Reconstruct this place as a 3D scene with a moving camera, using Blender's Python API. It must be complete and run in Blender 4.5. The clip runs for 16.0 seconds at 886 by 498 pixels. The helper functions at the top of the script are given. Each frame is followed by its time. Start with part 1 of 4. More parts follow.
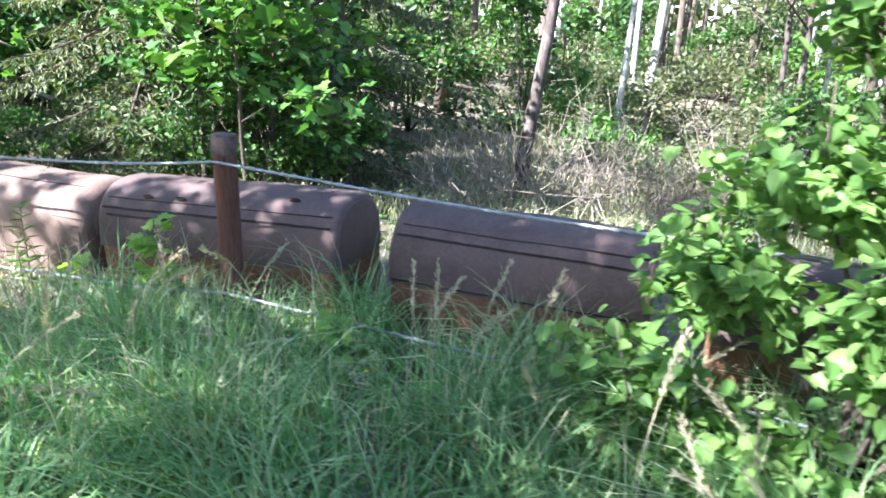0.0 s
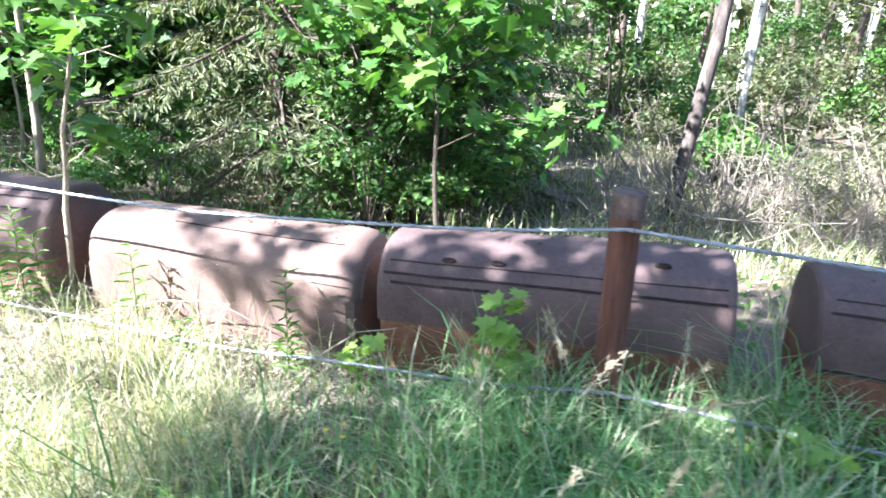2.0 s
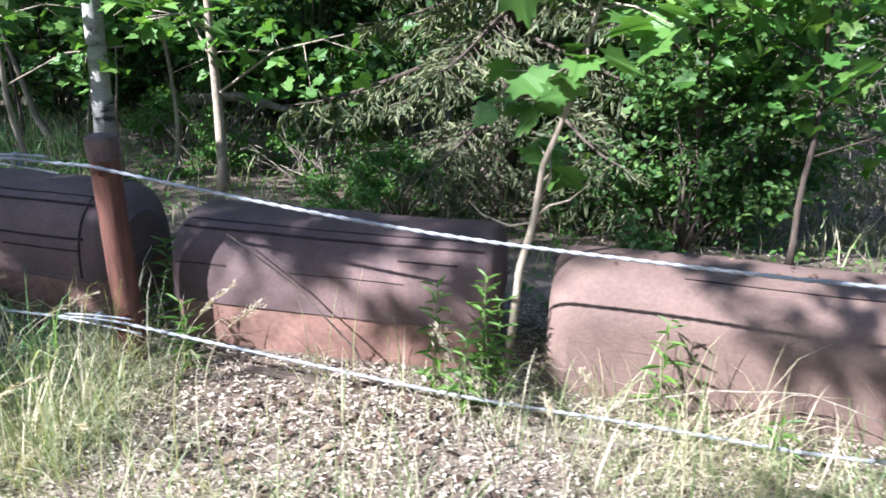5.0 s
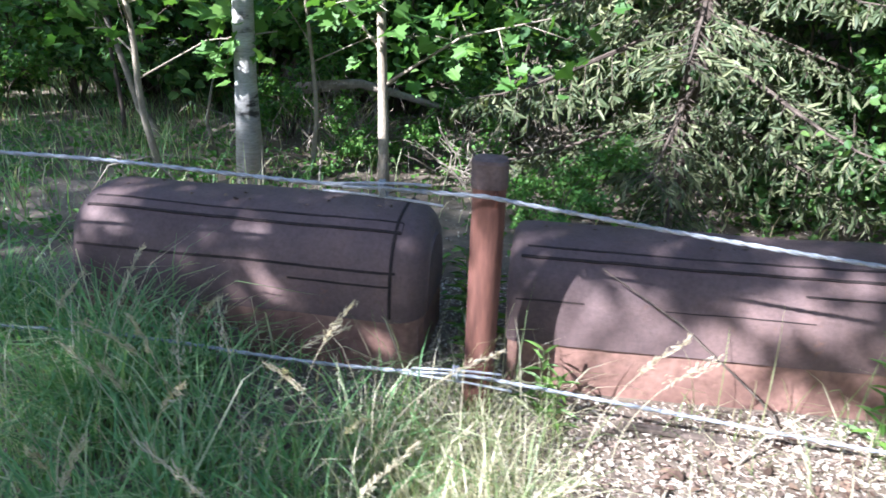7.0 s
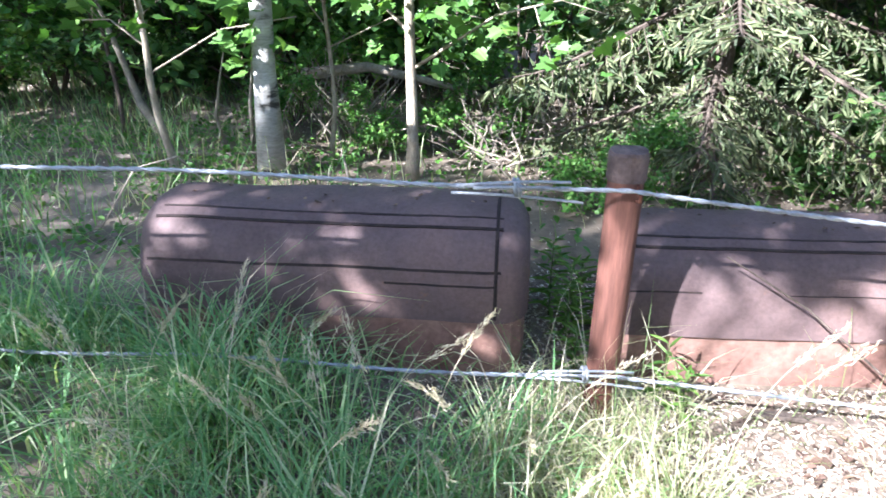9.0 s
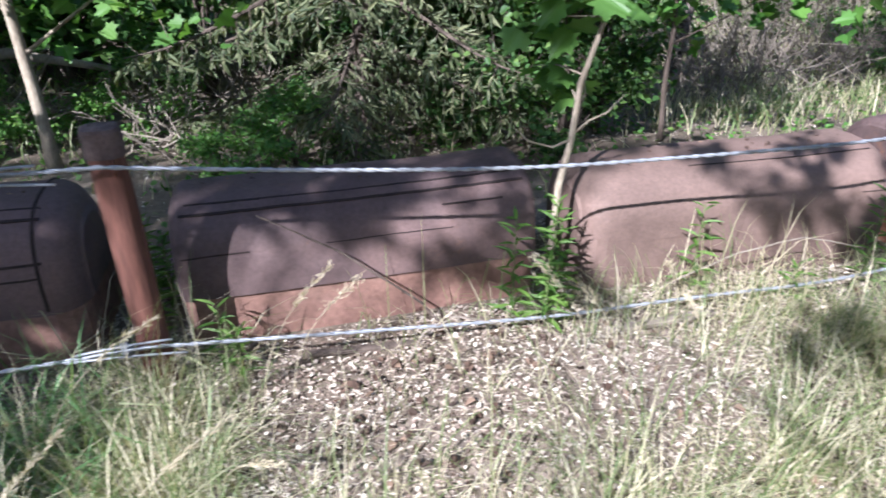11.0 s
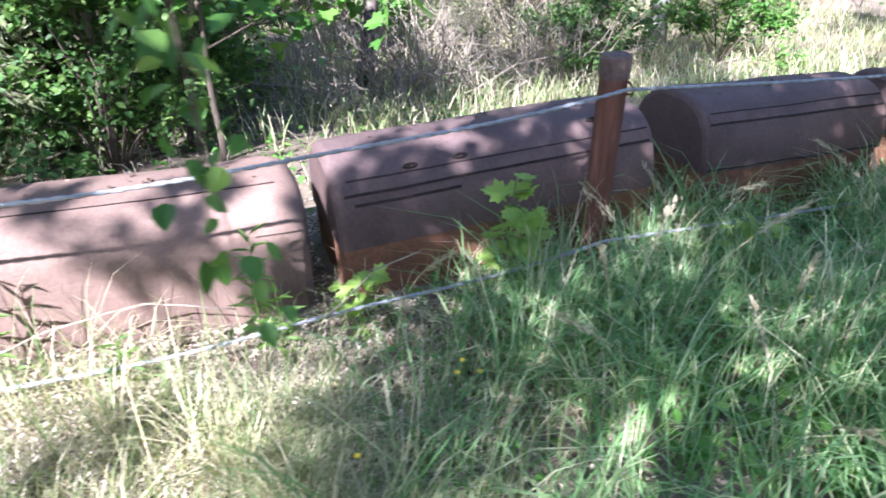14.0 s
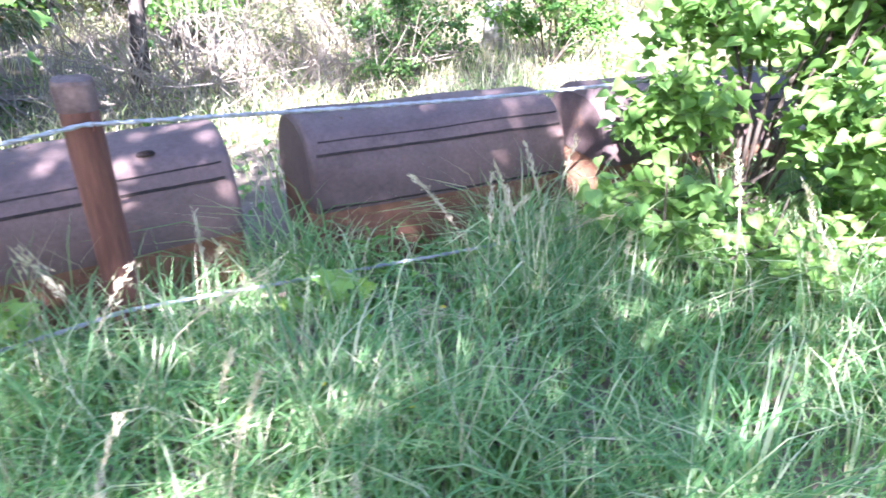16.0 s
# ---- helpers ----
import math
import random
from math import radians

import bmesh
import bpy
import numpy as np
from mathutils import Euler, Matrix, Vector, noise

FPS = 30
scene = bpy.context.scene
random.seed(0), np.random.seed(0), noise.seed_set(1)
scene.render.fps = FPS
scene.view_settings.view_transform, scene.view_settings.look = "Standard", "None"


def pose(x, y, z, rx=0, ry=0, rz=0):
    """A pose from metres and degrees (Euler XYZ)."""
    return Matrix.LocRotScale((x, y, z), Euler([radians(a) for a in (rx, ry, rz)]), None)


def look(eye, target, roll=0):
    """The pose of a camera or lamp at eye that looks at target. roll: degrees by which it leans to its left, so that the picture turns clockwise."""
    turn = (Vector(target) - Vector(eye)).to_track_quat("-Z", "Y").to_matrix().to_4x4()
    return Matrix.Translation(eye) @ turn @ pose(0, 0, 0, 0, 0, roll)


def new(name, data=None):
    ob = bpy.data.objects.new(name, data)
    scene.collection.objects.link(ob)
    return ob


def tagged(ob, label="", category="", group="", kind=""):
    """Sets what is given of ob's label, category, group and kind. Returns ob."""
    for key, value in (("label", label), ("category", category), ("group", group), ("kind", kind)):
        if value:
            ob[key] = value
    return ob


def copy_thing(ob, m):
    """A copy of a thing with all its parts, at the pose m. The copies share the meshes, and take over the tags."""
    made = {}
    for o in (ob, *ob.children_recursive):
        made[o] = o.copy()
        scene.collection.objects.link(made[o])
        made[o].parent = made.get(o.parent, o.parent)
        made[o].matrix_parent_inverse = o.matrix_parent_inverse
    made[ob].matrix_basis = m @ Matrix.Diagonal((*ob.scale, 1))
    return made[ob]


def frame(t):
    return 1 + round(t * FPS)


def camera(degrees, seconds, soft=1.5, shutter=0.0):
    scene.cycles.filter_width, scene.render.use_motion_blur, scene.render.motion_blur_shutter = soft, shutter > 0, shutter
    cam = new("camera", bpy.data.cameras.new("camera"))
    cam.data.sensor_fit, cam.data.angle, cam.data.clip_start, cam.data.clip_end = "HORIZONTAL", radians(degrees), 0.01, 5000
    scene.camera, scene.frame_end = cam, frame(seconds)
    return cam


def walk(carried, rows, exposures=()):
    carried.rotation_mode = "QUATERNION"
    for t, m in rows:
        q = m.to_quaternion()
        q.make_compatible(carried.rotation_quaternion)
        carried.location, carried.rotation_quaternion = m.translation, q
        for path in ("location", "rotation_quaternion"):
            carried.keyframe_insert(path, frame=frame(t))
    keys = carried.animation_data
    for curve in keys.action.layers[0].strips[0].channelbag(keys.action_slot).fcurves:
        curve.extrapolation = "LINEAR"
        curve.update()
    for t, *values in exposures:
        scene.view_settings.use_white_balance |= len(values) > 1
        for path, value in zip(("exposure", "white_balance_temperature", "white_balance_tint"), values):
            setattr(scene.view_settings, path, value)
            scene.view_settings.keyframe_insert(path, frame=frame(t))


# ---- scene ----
cam = camera(67.5, 16.0, soft=1.6, shutter=0.3)
METRES, EYE, TILT, LEAN, TURN = 12.4, 1.55, -19.0, -2.7, 19.2
ROWS = [
    (0.0, 0.0, 0.0, 0.0, -0.0, 0.0, -0.0),
    (0.5, -0.0377, 0.0153, 0.0059, -0.37, 0.08, 0.27),
    (1.0, -0.073, 0.0308, 0.0155, -0.83, 0.04, 0.6),
    (1.5, -0.1112, 0.0429, 0.0231, -1.37, -0.11, 0.98),
    (2.0, -0.1432, 0.0616, 0.0288, -1.64, -0.2, 1.14),
    (2.5, -0.1814, 0.0775, 0.0353, -2.21, -0.35, 1.48),
    (3.0, -0.2148, 0.0919, 0.0416, -2.61, -0.56, 1.74),
    (5.5, -0.373, 0.1537, 0.072, -6.37, -3.58, 3.6),
    (6.0, -0.4023, 0.1677, 0.0783, -7.25, -4.33, 4.02),
    (6.5, -0.4344, 0.1797, 0.0846, -7.7, -4.69, 4.18),
    (7.0, -0.4658, 0.1919, 0.0903, -7.95, -5.14, 4.17),
    (7.5, -0.492, 0.2101, 0.0961, -8.28, -5.63, 4.21),
    (8.0, -0.5146, 0.2155, 0.1018, -8.48, -6.04, 4.58),
    (10.5, -0.4618, 0.1856, 0.0909, -24.25, -11.76, 11.78),
    (11.0, -0.4376, 0.1734, 0.0866, -29.6, -13.25, 12.66),
    (11.5, -0.4092, 0.1634, 0.0816, -32.41, -14.19, 13.21),
    (12.0, -0.3798, 0.157, 0.0756, -34.39, -14.57, 13.14),
    (12.5, -0.3517, 0.1479, 0.0705, -35.66, -14.86, 13.1),
    (13.0, -0.3222, 0.136, 0.0659, -36.74, -15.2, 13.25),
    (13.5, -0.2892, 0.1303, 0.0601, -37.87, -15.63, 13.29),
    (14.0, -0.2596, 0.1198, 0.0546, -39.34, -16.0, 13.32),
    (14.5, -0.2296, 0.1066, 0.0494, -40.34, -16.22, 13.47),
    (15.0, -0.1956, 0.0979, 0.0442, -41.29, -16.51, 13.31),
    (15.5, -0.1638, 0.0856, 0.0364, -43.02, -16.82, 13.51),
    (16.0, -0.1332, 0.0729, 0.0299, -43.91, -17.04, 13.67),
]
EXPOSURES = [(0.0, 3.1, 5500, 11), (1.5, 3.35, 5500, 12), (3.0, 2.65, 5400, 14), (5.5, 2.1, 5450, 16), (7.0, 2.45, 5350, 16), (8.0, 3.2, 5450, 16), (10.5, 2.05, 5350, 17), (11.5, 1.52, 5500, 19), (12.5, 1.55, 5500, 20), (13.5, 2.15, 5450, 20), (14.5, 3.2, 5450, 22), (16.0, 4.0, 5500, 25)]
walk(cam, [(t, pose(0, 0, EYE, TILT, LEAN, TURN) @ pose(METRES * x, METRES * y, METRES * z, 90 + pitch, roll, yaw)) for t, x, y, z, yaw, pitch, roll in ROWS], EXPOSURES)

# ---- world and sun ----
SUN_ELEV, SUN_DIR = 39.0, (0.68, 0.73)          # height in degrees; the way its light travels over the ground
world = bpy.data.worlds.new("sky")
scene.world = world
world.use_nodes = True
wn = world.node_tree
sky = wn.nodes.new("ShaderNodeTexSky")
sky.sky_type, sky.sun_disc = "NISHITA", False
sky.sun_elevation = radians(SUN_ELEV)
sky.sun_rotation = math.atan2(-SUN_DIR[0], -SUN_DIR[1])
wn.links.new(sky.outputs[0], wn.nodes["Background"].inputs[0])
wn.nodes["Background"].inputs[1].default_value = 0.07
sun = new("sun", bpy.data.lights.new("sun", "SUN"))
sun.data.energy, sun.data.angle, sun.data.color = 5.0, radians(0.55), (1.0, 0.95, 0.87)
_h = math.cos(radians(SUN_ELEV))
_n = math.hypot(*SUN_DIR)
sun.matrix_world = look((0, 0, 20), (SUN_DIR[0] / _n * _h, SUN_DIR[1] / _n * _h, 20 - math.sin(radians(SUN_ELEV))))


# ---- materials ----
def material(name):
    m = bpy.data.materials.new(name)
    m.use_nodes = True
    return m, m.node_tree.nodes, m.node_tree.links, m.node_tree.nodes["Principled BSDF"]


def ramp(nodes, stops):
    r = nodes.new("ShaderNodeValToRGB")
    e = r.color_ramp.elements
    while len(e) < len(stops):
        e.new(0.5)
    for el, (p, c) in zip(e, stops):
        el.position, el.color = p, (*c, 1)
    return r


def noise_node(nodes, links, scale, detail=6, rough=0.6, coord="Object", stretch=None):
    tc = nodes.new("ShaderNodeTexCoord")
    n = nodes.new("ShaderNodeTexNoise")
    n.inputs["Scale"].default_value, n.inputs["Detail"].default_value, n.inputs["Roughness"].default_value = scale, detail, rough
    if stretch:
        mp = nodes.new("ShaderNodeMapping")
        mp.inputs["Scale"].default_value = stretch
        links.new(tc.outputs[coord], mp.inputs[0])
        links.new(mp.outputs[0], n.inputs["Vector"])
    else:
        links.new(tc.outputs[coord], n.inputs["Vector"])
    return n


def mixed(nodes, links, fac, a, b, mode="MIX"):
    mx = nodes.new("ShaderNodeMix")
    mx.data_type, mx.blend_type = "RGBA", mode
    for sock, v in ((mx.inputs[0], fac), (mx.inputs[6], a), (mx.inputs[7], b)):
        if isinstance(v, (int, float)):
            sock.default_value = v
        elif isinstance(v, tuple):
            sock.default_value = (*v, 1)
        else:
            links.new(v, sock)
    return mx.outputs[2]


def rough_surface(name, broad, fine, scale1, scale2, roughness, bump, metal=0.0, stretch=None, bump_scale=None, patches=None):
    """Colour from a broad noise times a fine noise, and a bump."""
    m, nd, lk, p = material(name)
    n1 = noise_node(nd, lk, scale1, 5, 0.62, stretch=stretch)
    n2 = noise_node(nd, lk, scale2, 8, 0.7, stretch=stretch)
    r1, r2 = ramp(nd, broad), ramp(nd, fine)
    lk.new(n1.outputs[0], r1.inputs[0])
    lk.new(n2.outputs[0], r2.inputs[0])
    col = mixed(nd, lk, 1.0, r1.outputs[0], r2.outputs[0], "MULTIPLY")
    if patches:
        n4 = noise_node(nd, lk, patches[0], 9, 0.75)
        r4 = ramp(nd, [(patches[1], (0, 0, 0)), (patches[1] + 0.07, (1, 1, 1))])
        lk.new(n4.outputs[0], r4.inputs[0])
        col = mixed(nd, lk, r4.outputs[0], col, patches[2])
    lk.new(col, p.inputs["Base Color"])
    p.inputs["Roughness"].default_value, p.inputs["Metallic"].default_value = roughness, metal
    p.inputs["Specular IOR Level"].default_value = 0.3
    b = nd.new("ShaderNodeBump")
    b.inputs["Strength"].default_value, b.inputs["Distance"].default_value = bump, 0.01
    n3 = noise_node(nd, lk, bump_scale or scale2 * 1.3, 8, 0.7, stretch=stretch)
    lk.new(n3.outputs[0], b.inputs["Height"])
    lk.new(b.outputs[0], p.inputs["Normal"])
    return m


def foliage(name, stops, translucent=0.35, rough=0.5):
    """Leaf colour that varies from leaf to leaf, with light passing through."""
    m, nd, lk, p = material(name)
    g = nd.new("ShaderNodeNewGeometry")
    r = ramp(nd, stops)
    lk.new(g.outputs["Random Per Island"], r.inputs[0])
    n = noise_node(nd, lk, 1.1, 3, 0.5)
    r2 = ramp(nd, [(0.3, (0.72, 0.75, 0.7)), (0.7, (1.15, 1.1, 1.0))])
    lk.new(n.outputs[0], r2.inputs[0])
    col = mixed(nd, lk, 1.0, r.outputs[0], r2.outputs[0], "MULTIPLY")
    lk.new(col, p.inputs["Base Color"])
    p.inputs["Roughness"].default_value = rough
    p.inputs["Specular IOR Level"].default_value = 0.35
    t = nd.new("ShaderNodeBsdfTranslucent")
    lk.new(mixed(nd, lk, 1.0, col, (1.5, 1.6, 0.7), "MULTIPLY"), t.inputs[0])
    mx = nd.new("ShaderNodeMixShader")
    mx.inputs[0].default_value = translucent
    lk.new(p.outputs[0], mx.inputs[1])
    lk.new(t.outputs[0], mx.inputs[2])
    lk.new(mx.outputs[0], nd["Material Output"].inputs[0])
    return m


RUST_TOP = rough_surface("weathered_dark_iron", [(0.3, (0.075, 0.05, 0.047)), (0.5, (0.115, 0.08, 0.075)), (0.72, (0.165, 0.108, 0.093))],
                         [(0.3, (0.75, 0.73, 0.73)), (0.6, (1.06, 1.03, 1.03))], 2.0, 55, 0.72, 0.35, 0.15, patches=(3.6, 0.61, (0.17, 0.095, 0.066)))
RUST_SUN = rough_surface("pale_rusted_iron", [(0.3, (0.115, 0.08, 0.065)), (0.5, (0.165, 0.115, 0.094)), (0.72, (0.22, 0.152, 0.124))],
                         [(0.3, (0.78, 0.76, 0.75)), (0.6, (1.05, 1.0, 1.0))], 2.4, 60, 0.75, 0.45, 0.1, patches=(5.0, 0.61, (0.13, 0.085, 0.07)))
RUST_LOW = rough_surface("orange_rust", [(0.3, (0.13, 0.068, 0.042)), (0.5, (0.20, 0.10, 0.06)), (0.7, (0.27, 0.155, 0.10))],
                         [(0.3, (0.6, 0.56, 0.52)), (0.65, (1.05, 1.0, 1.0))], 3.5, 30, 0.85, 0.5, 0.0)
RUST_MID = rough_surface("red_brown_rust", [(0.3, (0.15, 0.085, 0.066)), (0.5, (0.235, 0.138, 0.106)), (0.7, (0.32, 0.20, 0.155))],
                         [(0.3, (0.62, 0.6, 0.58)), (0.65, (1.05, 1.0, 1.0))], 3.2, 34, 0.8, 0.45, 0.0)
SEAM = rough_surface("dirty_seam", [(0.3, (0.018, 0.013, 0.012)), (0.7, (0.05, 0.033, 0.028))], [(0.3, (0.6, 0.6, 0.6)), (0.7, (1, 1, 1))], 20, 60, 0.9, 0.3)
PAINT_MARK = rough_surface("faded_lettering", [(0.35, (0.17, 0.12, 0.10)), (0.65, (0.27, 0.22, 0.19))], [(0.35, (0.55, 0.55, 0.55)), (0.6, (1, 1, 1))], 9, 50, 0.85, 0.1)
POST_WOOD = rough_surface("red_brown_post", [(0.3, (0.085, 0.038, 0.027)), (0.55, (0.145, 0.065, 0.046)), (0.75, (0.21, 0.105, 0.075))],
                          [(0.3, (0.6, 0.58, 0.56)), (0.6, (1.05, 1.0, 1.0))], 6, 26, 0.8, 0.5, stretch=(3, 3, 0.35))
POST_TOP = rough_surface("greyed_post_top", [(0.3, (0.085, 0.055, 0.047)), (0.7, (0.19, 0.135, 0.12))], [(0.3, (0.6, 0.6, 0.6)), (0.6, (1, 1, 1))], 14, 70, 0.85, 0.5)
WIRE = rough_surface("zinc_wire_rope", [(0.3, (0.24, 0.25, 0.265)), (0.7, (0.40, 0.41, 0.43))], [(0.3, (0.6, 0.6, 0.6)), (0.6, (1, 1, 1))], 8, 90, 0.5, 0.3, 0.35)
STAPLE = rough_surface("rusted_staple", [(0.3, (0.10, 0.04, 0.025)), (0.7, (0.18, 0.07, 0.045))], [(0.3, (0.6, 0.6, 0.6)), (0.6, (1, 1, 1))], 20, 80, 0.7, 0.3, 0.4)
BIRCH = rough_surface("birch_bark", [(0.35, (0.05, 0.045, 0.04)), (0.42, (0.30, 0.285, 0.26)), (0.7, (0.47, 0.45, 0.41))],
                      [(0.25, (0.55, 0.53, 0.5)), (0.55, (1, 1, 1))], 3.2, 22, 0.7, 0.4, stretch=(1, 1, 3.4))
BARK = rough_surface("grey_brown_bark", [(0.3, (0.055, 0.042, 0.032)), (0.7, (0.17, 0.135, 0.105))], [(0.3, (0.5, 0.5, 0.5)), (0.65, (1.05, 1, 1))], 5, 30, 0.9, 0.8, stretch=(2, 2, 0.5))
PALE_BARK = rough_surface("pale_bark", [(0.3, (0.24, 0.19, 0.14)), (0.7, (0.42, 0.36, 0.27))], [(0.3, (0.55, 0.53, 0.5)), (0.6, (1, 1, 1))], 7, 40, 0.8, 0.4, stretch=(2, 2, 0.6))
GREY_BARK = rough_surface("grey_bark", [(0.3, (0.05, 0.04, 0.034)), (0.5, (0.10, 0.082, 0.07)), (0.7, (0.24, 0.205, 0.175))], [(0.3, (0.5, 0.5, 0.5)), (0.65, (1.05, 1, 1))], 6, 34, 0.9, 0.7, stretch=(2, 2, 0.6))
DEAD = rough_surface("dead_twig", [(0.3, (0.16, 0.13, 0.10)), (0.7, (0.33, 0.28, 0.22))], [(0.3, (0.6, 0.6, 0.6)), (0.6, (1, 1, 1))], 10, 60, 0.9, 0.3)
GROUND = rough_surface("forest_soil", [(0.3, (0.09, 0.071, 0.05)), (0.48, (0.155, 0.126, 0.096)), (0.68, (0.235, 0.195, 0.157))],
                       [(0.3, (0.62, 0.6, 0.58)), (0.65, (1.15, 1.1, 1.05))], 0.9, 26, 0.95, 1.0, bump_scale=30)
STEM = rough_surface("green_stem", [(0.3, (0.07, 0.10, 0.03)), (0.7, (0.14, 0.17, 0.06))], [(0.3, (0.7, 0.7, 0.7)), (0.6, (1, 1, 1))], 9, 50, 0.7, 0.2)
FLOWER = rough_surface("yellow_petal", [(0.3, (0.65, 0.47, 0.02)), (0.7, (0.8, 0.62, 0.04))], [(0.3, (0.85, 0.85, 0.8)), (0.7, (1, 1, 1))], 9, 60, 0.6, 0.1)
LEAF_BRIGHT = foliage("bright_leaf", [(0.0, (0.08, 0.16, 0.04)), (0.5, (0.13, 0.235, 0.06)), (1.0, (0.22, 0.33, 0.10))], 0.38)
LEAF_MAPLE = foliage("maple_leaf", [(0.0, (0.05, 0.13, 0.025)), (0.6, (0.085, 0.20, 0.035)), (1.0, (0.15, 0.25, 0.06))], 0.3)
LEAF_SAPLING = foliage("young_maple_leaf", [(0.0, (0.07, 0.16, 0.035)), (0.7, (0.11, 0.22, 0.05)), (1.0, (0.17, 0.29, 0.07))], 0.36)
LEAF_DARK = foliage("shrub_leaf", [(0.0, (0.035, 0.085, 0.025)), (0.6, (0.07, 0.15, 0.04)), (1.0, (0.15, 0.24, 0.07))], 0.36)
LEAF_PALE = foliage("far_leaf", [(0.0, (0.06, 0.082, 0.042)), (0.5, (0.12, 0.14, 0.075)), (1.0, (0.21, 0.215, 0.135))], 0.45)
NEEDLES = foliage("spruce_needles", [(0.0, (0.05, 0.075, 0.035)), (0.5, (0.10, 0.125, 0.062)), (1.0, (0.235, 0.245, 0.14))], 0.25, 0.6)
SPROUT = foliage("willowherb_leaf", [(0.0, (0.07, 0.15, 0.03)), (1.0, (0.14, 0.24, 0.05))], 0.35)
GRASS_GREEN = foliage("lush_grass", [(0.0, (0.095, 0.20, 0.08)), (0.45, (0.165, 0.31, 0.13)), (0.78, (0.27, 0.38, 0.19)), (1.0, (0.56, 0.55, 0.40))], 0.42)
GRASS_DRY = foliage("dry_grass", [(0.0, (0.11, 0.17, 0.06)), (0.35, (0.22, 0.26, 0.125)), (0.6, (0.40, 0.36, 0.255)), (1.0, (0.60, 0.54, 0.43))], 0.35)
STRAW = foliage("dead_straw", [(0.0, (0.30, 0.25, 0.18)), (0.5, (0.52, 0.46, 0.36)), (1.0, (0.68, 0.63, 0.53))], 0.2, 0.7)
DRY_LEAF = foliage("dark_dry_leaf", [(0.0, (0.04, 0.025, 0.018)), (0.7, (0.10, 0.06, 0.045)), (1.0, (0.22, 0.15, 0.11))], 0.1, 0.8)
LEAF_SEEDLING = foliage("seedling_leaf", [(0.0, (0.19, 0.32, 0.06)), (1.0, (0.30, 0.42, 0.10))], 0.42)
SEED = foliage("seed_head", [(0.0, (0.36, 0.30, 0.22)), (1.0, (0.56, 0.50, 0.41))], 0.3)
LITTER = foliage("leaf_litter", [(0.0, (0.07, 0.045, 0.036)), (0.3, (0.25, 0.18, 0.155)), (0.6, (0.50, 0.42, 0.37)), (1.0, (0.72, 0.65, 0.59))], 0.1, 0.8)

# ---- mesh helpers ----
RNG = np.random.default_rng(7)


def raw(name, verts, faces, mat, parent=None, label="", smooth=False):
    me = bpy.data.meshes.new(name)
    me.from_pydata([tuple(v) for v in verts], [], faces)
    me.materials.append(mat)
    if smooth:
        me.polygons.foreach_set("use_smooth", [True] * len(me.polygons))
    me.update()
    ob = new(name, me)
    if parent is not None:
        ob.parent = parent
    if label:
        ob["label"] = label
    return ob


def part(name, bm, mat, parent, label="", smooth=False):
    me = bpy.data.meshes.new(name)
    bmesh.ops.recalc_face_normals(bm, faces=bm.faces)
    bm.to_mesh(me)
    bm.free()
    me.materials.append(mat)
    if smooth:
        me.polygons.foreach_set("use_smooth", [True] * len(me.polygons))
    ob = new(name, me)
    ob.parent = parent
    if label:
        ob["label"] = label
    return ob


def thing(name, at, label, category, group=""):
    ob = new(name)
    ob.location = at
    ob.empty_display_size = 0.1
    return tagged(ob, label, category, group)


def tube(pts, radii, sides=8, cap=True):
    """Vertices and faces of a tapering tube along pts."""
    pts = [Vector(p) for p in pts]
    if isinstance(radii, (int, float)):
        radii = [radii] * len(pts)
    V, F = [], []
    u = Vector((1, 0, 0))
    for i, p in enumerate(pts):
        d = (pts[min(i + 1, len(pts) - 1)] - pts[max(i - 1, 0)]).normalized()
        u = u - d * u.dot(d)
        if u.length < 1e-3:
            u = d.orthogonal()
        u.normalize()
        w = d.cross(u)
        for k in range(sides):
            a = 2 * math.pi * k / sides
            V.append(p + (u * math.cos(a) + w * math.sin(a)) * radii[i])
    for i in range(len(pts) - 1):
        for k in range(sides):
            a, b = i * sides + k, i * sides + (k + 1) % sides
            F.append((a, b, b + sides, a + sides))
    if cap:
        F.append(tuple(range(sides))[::-1])
        F.append(tuple(range((len(pts) - 1) * sides, len(pts) * sides)))
    return V, F


def join(lots):
    V, F = [], []
    for v, f in lots:
        o = len(V)
        V.extend(v)
        F.extend(tuple(i + o for i in q) for q in f)
    return V, F


OVAL = [(0, 0), (0.3, 0.22), (0.36, 0.5), (0.2, 0.8), (0, 1.0), (-0.2, 0.8), (-0.36, 0.5), (-0.3, 0.22)]
ROUND = [(0, 0), (0.3, 0.05), (0.46, 0.3), (0.42, 0.6), (0.2, 0.85), (0, 1.0), (-0.2, 0.85), (-0.42, 0.6), (-0.46, 0.3), (-0.3, 0.05)]
LIME = [(0, 0), (0.22, -0.07), (0.41, 0.08), (0.45, 0.30), (0.36, 0.56), (0.21, 0.76), (0.07, 0.9), (0, 1.08), (-0.07, 0.9), (-0.21, 0.76), (-0.36, 0.56), (-0.45, 0.30), (-0.41, 0.08), (-0.22, -0.07)]
LANCE = [(0, 0), (0.09, 0.3), (0.08, 0.65), (0, 1.0), (-0.08, 0.65), (-0.09, 0.3)]
